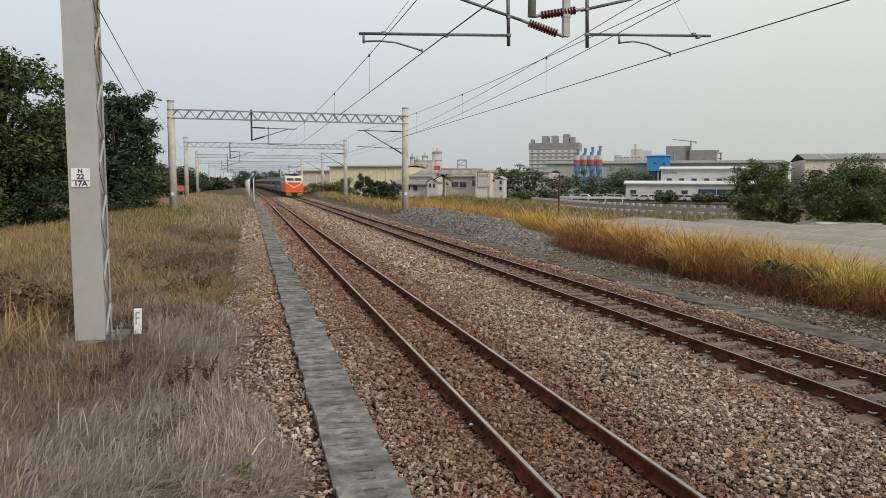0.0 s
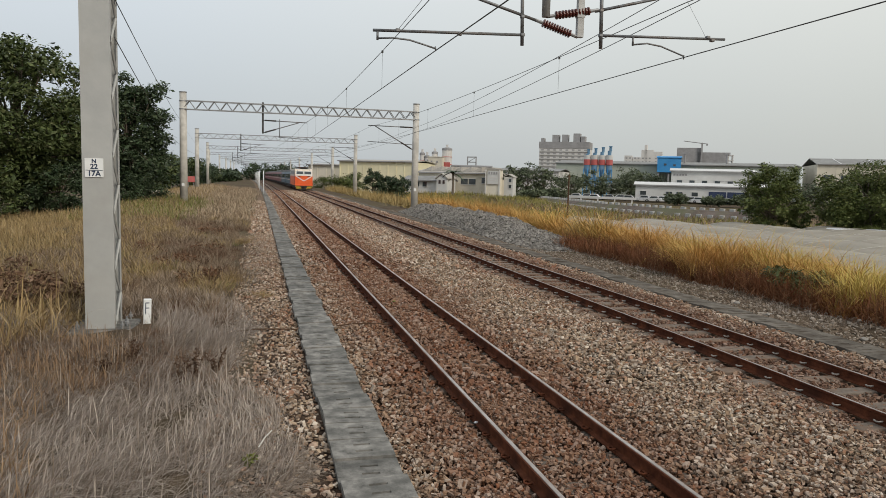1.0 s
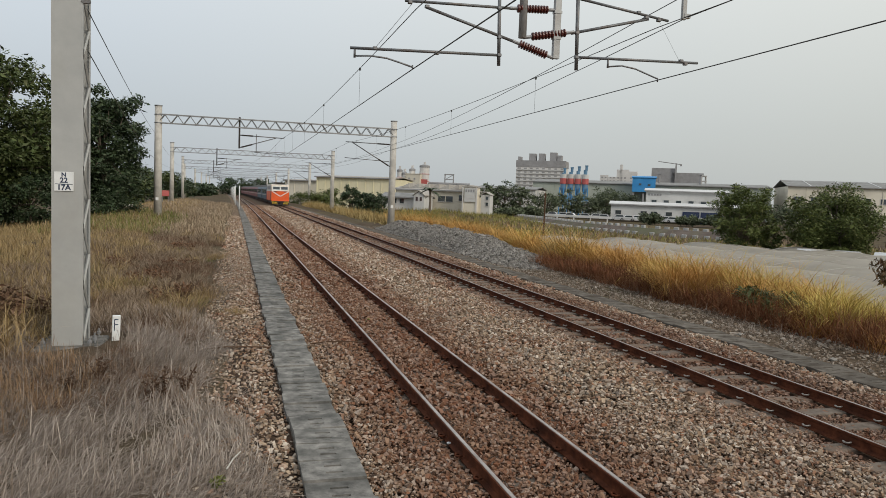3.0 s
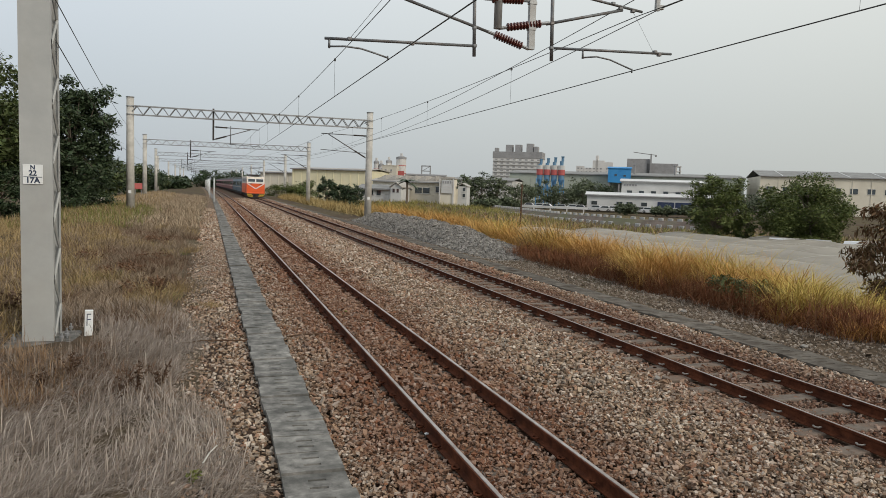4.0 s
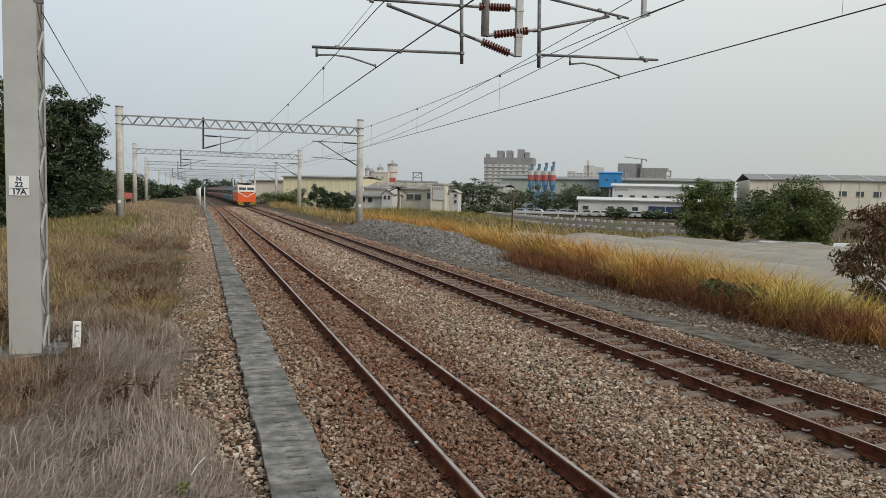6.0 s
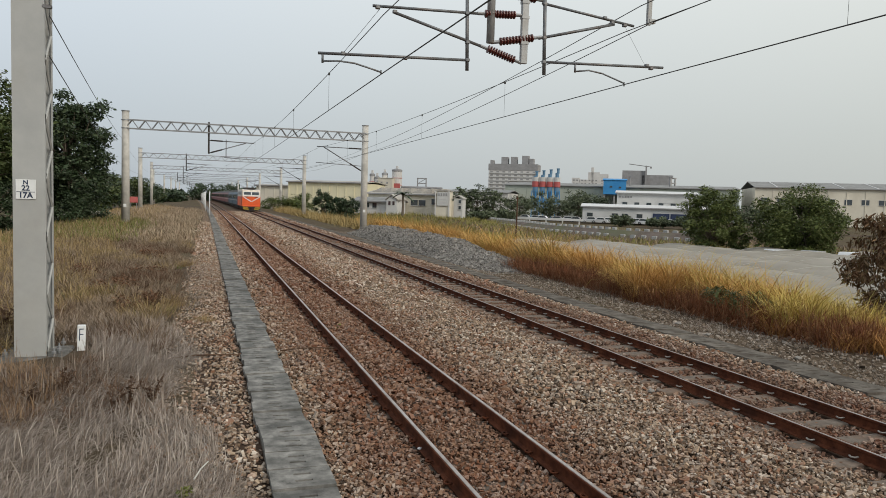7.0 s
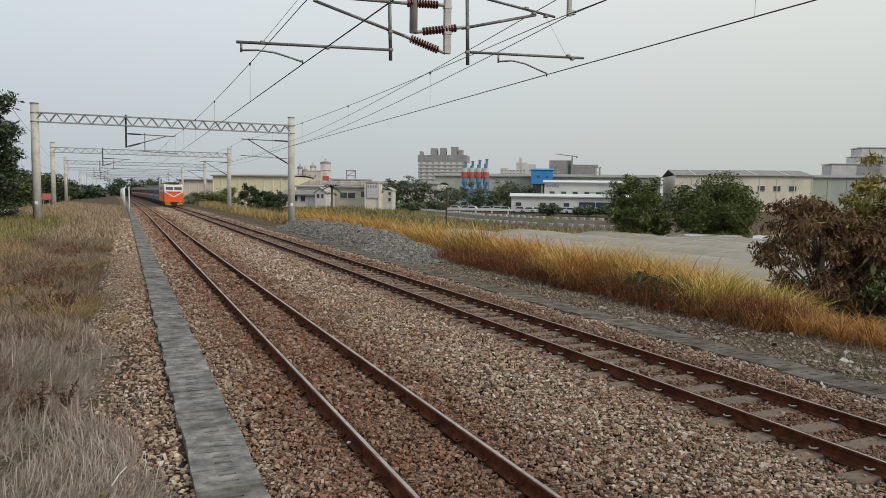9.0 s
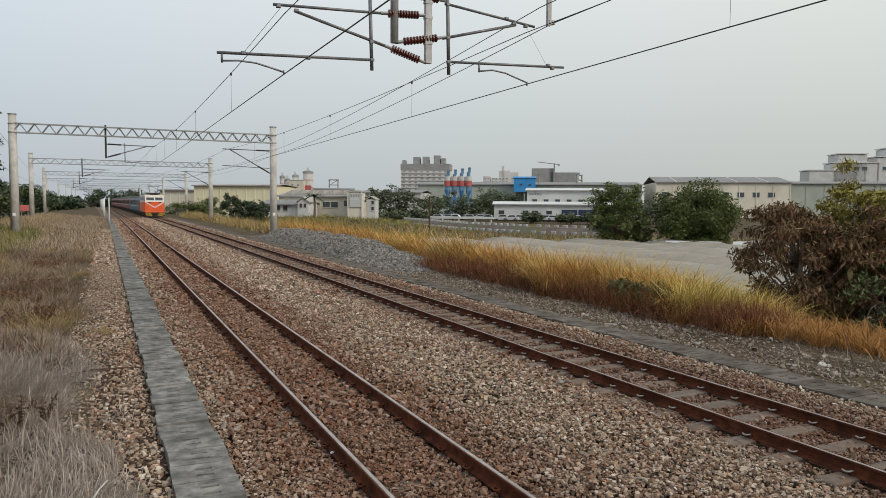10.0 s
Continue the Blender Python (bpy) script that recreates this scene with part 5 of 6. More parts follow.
tree("shrub", -11.3, 55, 0.0, 2.4, 1.9, 1.3, 6000, 0.09, LEAF2, "dark undergrowth below the trees", 8, "undergrowth", 50, 0.2)
for i, (x, y, h, w) in enumerate(((-17.5, 108, 6.2, 3.6), (-18, 130, 6.6, 4), (-17.5, 152, 7.0, 4.2), (-17, 185, 6.2, 4.5), (-18.5, 220, 5.6, 5.5), (-21, 260, 5.5, 7))):
    tree("tree", x, y, -0.8, h, w, h * 0.45, 5000, 0.26, LEAF2 if i % 2 else LEAF, "dark green tree along the line in the distance", 20 + i, "distant trees beside the line", 60, 0.2)
for i, (x, y, h, w) in enumerate(((-13, 235, 4.5, 4.5), (-14, 275, 5, 5), (-15, 300, 5, 6), (-4, 330, 7.5, 6), (6, 340, 8.5, 7), (18, 345, 8.5, 8), (30, 350, 9, 8), (-38, 330, 8, 8))):
    tree("tree", x, y, -1, h, w, h * 0.45, 2400, 0.5, LEAF2, "dark tree far along the line", 40 + i, "distant trees beside the line", 40, 0.1)
for i, (x, y, h, w) in enumerate(((14.1, 109.5, 4.6, 1.6), (17.4, 107.3, 4.1, 1.8), (16.0, 108.6, 3.4, 1.5), (12.5, 140, 3.4, 2.6), (11.5, 165, 3.4, 3.0), (16.5, 150, 4.4, 3.0))):
    tree("shrub", x, y, -0.9, h, w, h * 0.5, 3200, 0.17, LEAF2 if i < 3 else LEAF3, "round green bush beside the tracks", 60 + i, "bushes beside the tracks", 45, 0.1)
tree("tree", 44.6, 59.0, -2.2, 7.1, 2.7, 3.1, 20000, 0.125, LEAF3, "wide-crowned green tree by the greenhouse", 80, "trees by the greenhouse", 110, 0.15, 0.1)
tree("tree", 51.9, 55.2, -2.2, 7.1, 4.1, 3.4, 34000, 0.135, LEAF3, "round dense green tree by the greenhouse", 81, "trees by the greenhouse", 170, 0.15, 0.1)
tree("shrub", 47.2, 58.5, -2.2, 3.6, 1.5, 1.6, 5000, 0.12, LEAF3, "yellowish green bush between two trees", 82, "trees by the greenhouse", 60, 0.1, 0.1)
tree("shrub", 17.3, 16.0, -1.8, 4.9, 2.0, 2.3, 15000, 0.058, LEAFB, "withered brown-leaved bush on the embankment slope", 90, "withered bushes", 120, 0.8, 0.1, long=3.2, tuft=0.2)
tree("shrub", 20.8, 16.4, -1.9, 5.6, 2.0, 2.3, 14000, 0.062, LEAFY, "yellowing bush on the embankment slope", 91, "withered bushes", 110, 0.7, 0.1, long=3.0, tuft=0.2)
tree("shrub", 19.2, 15.2, -1.7, 4.5, 2.0, 2.2, 13000, 0.058, LEAFB, "brown low bush on the embankment slope", 92, "withered bushes", 100, 0.7, 0.1, long=3.2, tuft=0.2)
tree("shrub", 18.6, 14.2, -1.6, 2.8, 2.0, 1.5, 9000, 0.05, LEAF, "dark green low bush on the embankment slope", 93, "withered bushes", 80, 0.4, 0.1, long=2.4, tuft=0.22)
tree("shrub", 21.4, 15.2, -1.8, 3.6, 2.0, 1.9, 9000, 0.055, LEAF, "dark green bush under a yellowing one", 98, "withered bushes", 80, 0.4, 0.1, long=2.4, tuft=0.22)

tree("shrub", 10.3, 15.4, -0.1, 0.9, 0.75, 0.5, 2600, 0.05, LEAF, "low dark green plant among golden grass", 94, "plants in the golden grass", 30, 0.3, 0.1, long=2.2)
tree("shrub", 10.15, 14.5, -0.1, 0.75, 0.6, 0.45, 1800, 0.05, LEAF3, "low green plant among golden grass", 95, "plants in the golden grass", 26, 0.3, 0.1, long=2.2)
tree("shrub", -7.0, 14.6, 0.0, 0.8, 0.8, 0.4, 2200, 0.045, DEADRED, "low dark brown bramble behind the mast", 96, "brambles behind the mast", 30, 0.3, 0.1, long=2.4)
tree("shrub", -8.3, 16.4, 0.0, 0.9, 1.0, 0.5, 2600, 0.05, DEADRED, "low dark brown bramble behind the mast", 97, "brambles behind the mast", 30, 0.3, 0.1, long=2.4)
for i, (x, y, h) in enumerate(((-4.3, 17.8, 0.45), (-5.2, 21.0, 0.5), (-4.6, 25.0, 0.45), (-6.4, 24.0, 0.5), (-5.0, 31.0, 0.5))):
    tree("shrub", x, y, 0.0, h, 0.6, h * 0.5, 900, 0.03, BRAMBLE, "withered red-brown plant in the dead grass", 100 + i, "withered plants", 20, 0.2, 0.1, long=2.2)

# ---------- greenhouse tunnels ----------
for k in range(8):
    x0 = 21.5 + k * 6.4
    yf = 66 - max(0, x0 - 32) * 0.75
    yn = 17 + k * 1.2
    gh = thing("greenhouse_tunnel", "low tunnel roof of weathered grey sheeting with ropes", "greenhouse", "greenhouse tunnels", m=pose(x0, 0, 0, 0, 0, 0))
    g = Geo()
    arc = [(3.2 * math.sin(a) * 1.0, -1.35 + 0.62 * math.cos(a * 1.0)) for a in np.linspace(-1.57, 1.57, 13)]
    nseg = 22
    vs, fs = [], []
    for j in range(nseg + 1):
        yy = yn + (yf - yn) * j / nseg
        wv = 0.05 * math.sin(j * 1.9 + k)
        vs += [(px, yy, pz + wv * (1 if abs(px) < 2.5 else 0.3)) for px, pz in arc]
    m2 = len(arc)
    fs = [(j * m2 + i, j * m2 + i + 1, (j + 1) * m2 + i + 1, (j + 1) * m2 + i) for j in range(nseg) for i in range(m2 - 1)]
    b0 = len(vs)
    vs += [(-3.2, yn, -2.4), (3.2, yn, -2.4), (-3.2, yf, -2.4), (3.2, yf, -2.4)]
    fs += [tuple([b0] + list(range(m2)) + [b0 + 1]), tuple([b0 + 3] + list(range(nseg * m2 + m2 - 1, nseg * m2 - 1, -1)) + [b0 + 2])]
    g.add(vs, fs)
    part("sheeting", g, TARP, gh, "", True)
    for j in range(0, nseg + 1, 2):
        yy = yn + (yf - yn) * j / nseg
        r2 = Geo()
        r2.tube([(px, yy + 0.25 * math.sin(px), pz + 0.04) for px, pz in arc], 0.013, 4)
        part("rope", r2, ROPE, gh)

# slim dark post in the field
g = Geo()
g.tube([(0, 0, -0.2), (0, 0, 5.75)], [0.12, 0.08], 8).box((0, 0, 5.5), (0.34, 0.08, 0.08))
solid("field_post", g, WEED, "dark wooden post standing in the field", "post", m=pose(30.8, 75.0, -2.2))


# ---------- distance: works, houses, levee ----------
FAR = Matrix.Translation((-2.9, 0.1, 0)) @ Matrix.Rotation(radians(-33), 4, "Z")


def at(s, d, z=0.0, turn=0):
    return FAR @ Matrix.Translation((s, d, z)) @ Matrix.Rotation(radians(turn), 4, "Z")


def windows(parent, spots, w, h, yface, material=None, sill=True):
    me = Geo().box((0, 0, 0), (w, 0.12, h)).mesh("window", material or GLASS)
    fr = Geo().box((0, -0.05, -h / 2 - 0.06), (w + 0.2, 0.2, 0.1)).mesh("window_sill", W_WHITE)
    ln = Geo().box((0, -0.05, h / 2 + 0.05), (w + 0.2, 0.16, 0.08)).mesh("window_lintel", W_WHITE)
    for x, z in spots:
        o = part("window", me, material or GLASS, parent)
        o.matrix_basis = pose(x, yface - 0.03, z)
        if sill:
            part("window_sill", fr, W_WHITE, o)
            part("window_lintel", ln, W_WHITE, o)


def hall(name, s, d, w, depth, z0, h, rise, wall, roof, label, group="", turn=0, spots=(), ww=1.5, wh=1.2, door=None, ribs=0):
    """A long shed: walls, a low gabled roof with eaves, openings in the front."""
    b = thing(name, label, "building", group, m=at(s, d, z0, turn))
    g = Geo().box((w / 2, depth / 2, h / 2), (w, depth, h))
    part("wall", g, wall, b)
    r2 = Geo()
    r2.prism([(-0.6, h - 0.1), (-0.6, h + 0.15), (depth / 2, h + rise + 0.2), (depth + 0.6, h + 0.15), (depth + 0.6, h - 0.1), (depth / 2, h + rise)], -0.5, w + 0.5)
    part("roof", r2, roof, b)
    gut = Geo().box((w / 2, -0.7, h + 0.02), (w + 1.0, 0.2, 0.28))
    part("gutter", gut, W_DARK, b)
    windows(b, spots, ww, wh, -0.02)
    if ribs:
        me = Geo().box((0, -0.05, h / 2), (0.25, 0.2, h)).mesh("wall_rib", wall)
        for k in range(ribs + 1):
            o = part("wall_rib", me, wall, b)
            o.matrix_basis = pose(w * k / ribs, 0, 0)
    for dx, dw, dh, mat in (door or ()):
        part("shutter_door", Geo().box((dx, -0.08, dh / 2), (dw, 0.14, dh)), mat, b)
    return b


GZ0 = -1.8
hall("factory_hall", -45, 262, 80, 30, GZ0, 11.3, 1.2, W_GREEN, ROOFGREY, "long faded green factory hall with a dark eaves line", "factory halls", ribs=20)
hall("factory_hall", 39.6, 258, 44, 30, GZ0, 12.2, 2.2, W_CREAM, ROOFGREY, "cream factory hall with a ribbed grey roof", "factory halls", spots=[(3 + 5 * k, 8.0) for k in range(8)], ww=2.2, wh=1.6, ribs=8)
hall("factory_hall", 84, 262, 60, 30, GZ0, 12.0, 1.0, W_GREEN, ROOFGREY, "pale green factory hall beside a cream one", "factory halls", ribs=10)
hall("warehouse", -61.4, 240, 21, 24, GZ0, 7.9, 0.9, W_PALE, ROOFGREY, "grey open-fronted warehouse with a dark roof edge", "factory halls", ribs=6)
for x0 in (46, 56, 66, 76):
    part("roof_seam", Geo().prism([(-0.5, 12.35), (-0.5, 12.5), (15, 14.7), (15, 14.5)], x0 - 39.6, x0 - 39.3), W_ROOF, bpy.data.objects["factory_hall.001"])
wb = hall("white_works", -4.0, 206, 21, 14, GZ0, 8.2, 0.7, W_WHITE, W_ROOF, "white two-storey works building with a white metal roof", "", spots=[(2.2 + 3.2 * k, 5.2) for k in range(6)], ww=1.3, wh=1.1)
for k in range(5):
    part("sign_bar", Geo().box((0.8 + 0.75 * k, -0.06, 7.2), (0.5, 0.06, 0.5)), W_DARK, wb)
part("stair_rail", Geo().tube([(12, -1.5, 4.9), (20, -1.5, 4.9)], 0.06, 4).tube([(12, -1.5, 5.6), (20, -1.5, 5.6)], 0.06, 4), TUBE, wb)
hall("white_lean_to", -12.8, 199, 31.5, 6, GZ0, 4.2, 0.7, W_WHITE, W_ROOF, "low white annex with windows and dark navy shutters", "", spots=[(2.0, 2.1), (8.6, 2.1), (11.2, 2.1), (15.0, 2.1)], ww=1.5, wh=1.0, door=[(20.5, 4.2, 2.9, NAVY), (25.2, 4.6, 2.9, NAVY)])
bb = thing("blue_tower_box", "bright blue steel box house above the factory roof", "building", m=at(-9.7, 255, GZ0))
part("wall", Geo().box((3.8, 3, 11.0), (7.6, 6, 4.8)), W_BLUE, bb)
for lx in (0.4, 3.8, 7.2):
    part("leg", Geo().box((lx, 3, 4.1), (0.5, 5, 8.2)), W_DARK, bb)
part("roof", Geo().prism([(-0.3, 13.4), (6.3, 13.4), (6.3, 13.6), (3, 14.1), (-0.3, 13.6)], -0.3, 7.9), W_BLUE, bb)
windows(bb, [(2.6, 11.2), (5.6, 11.0)], 0.8, 0.6, -0.02, GLASS, False)

# batching plant with four striped silos
bp = thing("batching_plant", "batching plant with four silos painted white, red and blue", "silo", m=at(-32.0, 240, GZ0))
for k in range(4):
    x0 = 0.8 + k * 2.35
    top = 13.2 + 0.35 * k
    for z0, z1, r0, mt in ((13.4, top + 0.6, 0.6, STEELBLUE), (12.0, 13.4, 1.14, W_WHITE), (10.2, 12.0, 1.14, W_RED), (8.6, 10.2, 0.95, STEELBLUE)):
        part("silo_band", Geo().tube([(x0, 0, z0), (x0, 0, z1)], r0, 14), mt, bp, "", False)
    part("silo_cone", Geo().tube([(x0, 0, 6.4), (x0, 0, 8.7)], [0.3, 1.05], 12), STEELBLUE, bp)
    part("silo_filter", Geo().tube([(x0 + 0.3, 0, top + 0.5), (x0 + 0.3, 0, top + 1.9)], 0.45, 8).box((x0 + 0.3, 0, top + 2.0), (1.0, 0.9, 0.3)), STEELBLUE, bp)
for k in range(8):
    x0 = -0.2 + k * 1.3
    part("leg", Geo().tube([(x0, -1.0, 0), (x0, -1.0, 9.0)], 0.13, 6).tube([(x0, -1.0, 3.0), (min(9.0, x0 + 1.3), -1.0, 6.0)], 0.08, 4), W_BLUE, bp)
part("hopper", Geo().box((4.4, 0, 5.6), (8.6, 2.0, 1.6)), STEELBLUE, bp)

# pale cement silos further left
cs = thing("cement_works", "pale cement works with tall round silos", "silo", m=at(-125, 330, GZ0))
for x0, r0, h0 in ((2.8, 1.25, 15.7), (5.3, 1.1, 14.4), (9.2, 1.4, 16.2), (15.4, 2.4, 18.0)):
    part("silo", Geo().tube([(x0, 0, 0), (x0, 0, h0)], r0, 18), W_PALE, cs)
    part("silo_cap", Geo().tube([(x0, 0, h0), (x0, 0, h0 + 0.9), (x0, 0, h0 + 1.4)], [r0 + 0.15, r0 + 0.1, r0 * 0.45], 18), W_DARK, cs)
    for zz in (h0 * 0.62, h0 * 0.82):
        part("silo_ring", Geo().tube([(x0, 0, zz), (x0, 0, zz + 0.25)], r0 + 0.12, 18), W_RED, cs)
    part("top_house", Geo().box((x0, 0, h0 + 2.0), (0.9, 0.9, 1.4)), W_PALE, cs)
part("process_house", Geo().box((11.4, -3.5, 7.3), (7.2, 4, 14.6)).box((11.4, -3.5, 14.7), (7.6, 4.4, 0.3)), W_CREAM, cs)
windows(cs, [(9.6, 12.4), (12.4, 12.4), (9.6, 10.6)], 0.8, 0.9, -5.52, W_DARK, False)
part("red_frame", Geo().box((16.4, -3.1, 11.0), (3.2, 0.4, 2.6)), W_RED, cs)
part("frame_tower", Geo().box((25.8, 0, 9), (0.45, 0.45, 12)).box((30.0, 0, 9), (0.45, 0.45, 12)).box((27.9, 0, 15), (4.8, 0.5, 0.5)).box((27.9, 0, 12.6), (4.6, 0.5, 0.4)).box((27.9, 0, 8.6), (4.0, 3, 3.4)).tube([(26, 0, 12.6), (30, 0, 15)], 0.14, 4).tube([(14, 0, 10.6), (38, 0, 10.4)], 0.7, 8), W_DARK, cs)

# tower block
tb = thing("tower_block", "pale grey tower block with a dark stepped roofline", "building", m=at(-118, 600, GZ0))
part("wall", Geo().box((20.5, 10, 16), (41, 20, 32)), W_PALE, tb)
part("upper_wall", Geo().box((20.5, 10, 34.6), (41.6, 20.6, 5.4)), W_DARK, tb)
for x0, w0, h0 in ((1.2, 2.4, 3.5), (12.2, 5.5, 6.2), (20.0, 5.0, 6.4), (29.8, 5.5, 7.4), (35.0, 3.6, 5.0)):
    part("roof_house", Geo().box((x0, 10, 37.2 + h0 / 2), (w0, 8, h0)), W_DARK, tb)
me_w = Geo().box((0, 0, 0), (2.2, 0.3, 1.1)).mesh("window", W_DARK)
me_b = Geo().box((0, -0.4, -1.1), (4.3, 0.9, 0.9)).mesh("balcony", W_WHITE)
for fl in range(10):
    for cxx in range(8):
        o = part("window", me_w, GLASS, tb)
        o.matrix_basis = pose(2.7 + cxx * 5.1, -0.1, 3.2 + fl * 3.05)
        part("balcony", me_b, W_WHITE, o)

# unfinished block with a tower crane, and small flats
ub = thing("unfinished_block", "dark netted high-rise under construction", "building", m=at(-12.5, 900, GZ0))
part("netted_wall", Geo().box((14, 10, 24), (28, 20, 48)), W_DARK, ub)
part("netted_wall", Geo().box((40, 10, 21), (34, 20, 44)), W_DARK, ub)
part("bare_frame", Geo().box((57, 10, 20), (1.5, 18, 44)).box((62, 10, 20), (1.0, 18, 40)).box((59, 10, 34), (8, 18, 1)).box((59, 10, 40), (8, 18, 1)), W_PALE, ub)
cr = thing("tower_crane", "thin tower crane above an unfinished block", "crane", m=at(16.5, 898, GZ0))
part("crane_mast", Geo().box((-1.4, 0, 27), (1.8, 1.8, 54)), W_DARK, cr)
part("crane_jib", Geo().tube([(-22, 0, 55.8), (-1.4, 0, 53.2), (4.5, 0, 52.6)], 0.5, 6), W_DARK, cr)
part("counterweight", Geo().box((4.0, 0, 51.8), (2, 2, 2.2)), W_DARK, cr)
fb = thing("flats", "group of pale low-rise flats far away", "building", m=at(-72, 900, GZ0))
for x0, w0, h0 in ((4, 9, 38), (14, 10, 36), (26, 14, 45), (38, 10, 43), (24, 3, 51)):
    part("wall", Geo().box((x0, 5, h0 / 2), (w0, 12, h0)), W_PALE, fb)
windows(fb, [(x0, z) for x0 in (2, 6, 12, 16, 21, 25, 29, 36, 40) for z in (27, 31, 35)], 2.0, 1.6, -1.05, W_DARK, False)
sh = thing("white_stepped_building", "white stepped building with roof terraces", "building", m=at(140, 400, GZ0))
for x0, w0, h0 in ((6, 14, 22.5), (22, 22, 26.5), (45, 26, 29.5), (20, 14, 31.0), (45, 16, 34)):
    part("wall", Geo().box((x0, 8, h0 / 2), (w0, 14, h0)), W_WHITE, sh)
    part("parapet", Geo().box((x0, 8, h0 + 0.5), (w0 + 1, 15, 0.5)), W_PALE, sh)
windows(sh, [(x0, 24) for x0 in (14, 18, 22, 26, 36, 40, 44, 48)], 2.4, 1.6, 0.9)
for x0 in (44, 58):
    rv = thing("roof_vent", "small roof ventilator on the factory hall", "vent", "roof ventilators", m=at(-45 + x0, 270, GZ0 + 11.9))
    part("stack", Geo().tube([(0, 0, -0.5), (0, 0, 3.6)], 0.35, 8), W_DARK, rv)
    part("cowl", Geo().box((0, 0, 3.8), (1.8, 1.0, 0.7)), W_DARK, rv)

# yellow warehouse and low houses near the line
hall("yellow_warehouse", -89.8, 178, 21.2, 18, GZ0, 8.6, 0.5, W_YELLOW, TIN, "pale yellow metal warehouse with a light roof", "", ribs=9)
hall("yellow_annex", -106, 190, 14, 14, GZ0, 7.6, 0.3, W_CREAM, TIN, "low cream annex of a warehouse", "", ribs=5)
hall("low_shed", -57.5, 153, 17, 10, -0.9, 4.9, 0.6, W_CREAM, TIN, "cream workshop with a pale sawtooth roof", "workshops", spots=[(10.9, 3.1), (12.7, 3.1), (15.6, 3.4)])
hall("low_shed", -58, 146, 9.6, 6, -0.9, 3.1, 0.8, W_PALE, ROOFGREY, "low grey-roofed house with white window frames", "workshops", spots=[(1.2, 2.3), (2.9, 2.3), (4.6, 2.3), (8.6, 2.4)], ww=0.9, wh=1.0)
for k in range(7):
    part("roof_tooth", Geo().extrude_y([(0, 5.3), (2.3, 5.3), (2.3, 6.35)], 1.2, 9.4), TIN, bpy.data.objects["low_shed"]).matrix_basis = pose(0.4 + 2.35 * k, 0, 0)
gf1 = thing("gabled_house", "small white gabled house beside the workshop", "house", m=at(-50.2, 144.5, -0.9))
part("wall", Geo().extrude_y([(0, 0), (2.3, 0), (2.3, 3.6), (1.15, 4.5), (0, 3.6)], 0, 6), W_WHITE, gf1)
part("roof", Geo().extrude_y([(-0.3, 3.5), (1.15, 4.6), (2.6, 3.5), (2.6, 3.7), (1.15, 4.8), (-0.3, 3.7)], -0.3, 6.3), TIN, gf1)
windows(gf1, [(0.7, 2.9), (1.6, 2.9)], 0.45, 0.8, -0.02, GLASS, False)
bd = thing("billboard_house", "cream house front with a white sign board", "building", m=at(-40.9, 150, -0.9))
part("wall", Geo().box((1.5, 1.5, 2.9), (3.0, 3, 5.8)), W_CREAM, bd)
sgb = part("sign_board", Geo().soft((1.6, -0.2, 4.1), (2.4, 0.24, 2.9), 0.03), W_WHITE, bd)
for k in range(4):
    part("sign_bar", Geo().box((0.8 + 0.54 * k, -0.34, 5.05), (0.32, 0.04, 0.55)), W_DARK, sgb)
part("sign_bar", Geo().box((1.6, -0.34, 4.1), (1.7, 0.04, 0.2)), W_PALE, sgb)
part("sign_bar", Geo().box((1.6, -0.34, 3.5), (1.4, 0.04, 0.16)), W_PALE, sgb)
part("roof", Geo().extrude_y([(-0.2, 5.75), (3.2, 5.75), (3.2, 5.9), (1.0, 6.15), (-0.2, 6.0)], -0.2, 3.2), TIN, bd)
for dx in (0.0, 3.0):
    part("corner_pillar", Geo().box((dx, -0.1, 2.9), (0.26, 0.3, 5.8)), W_PALE, bd)
wh = thing("small_white_house", "small white gabled house with dark windows", "house", m=at(-37.4, 152, -0.8))
part("wall", Geo().box((1.0, 1.5, 2.1), (2.0, 3, 4.2)), W_WHITE, wh)
part("roof", Geo().extrude_y([(-0.2, 4.1), (1.0, 4.7), (2.2, 4.1), (2.2, 4.25), (1.0, 4.9), (-0.2, 4.25)], -0.3, 3.3), TIN, wh)
windows(wh, [(1.4, 3.5), (1.4, 2.2)], 0.5, 0.7, -0.02)
part("porch_wall", Geo().box((-0.3, 0.6, 1.8), (0.8, 1.2, 3.6)), W_CREAM, wh)

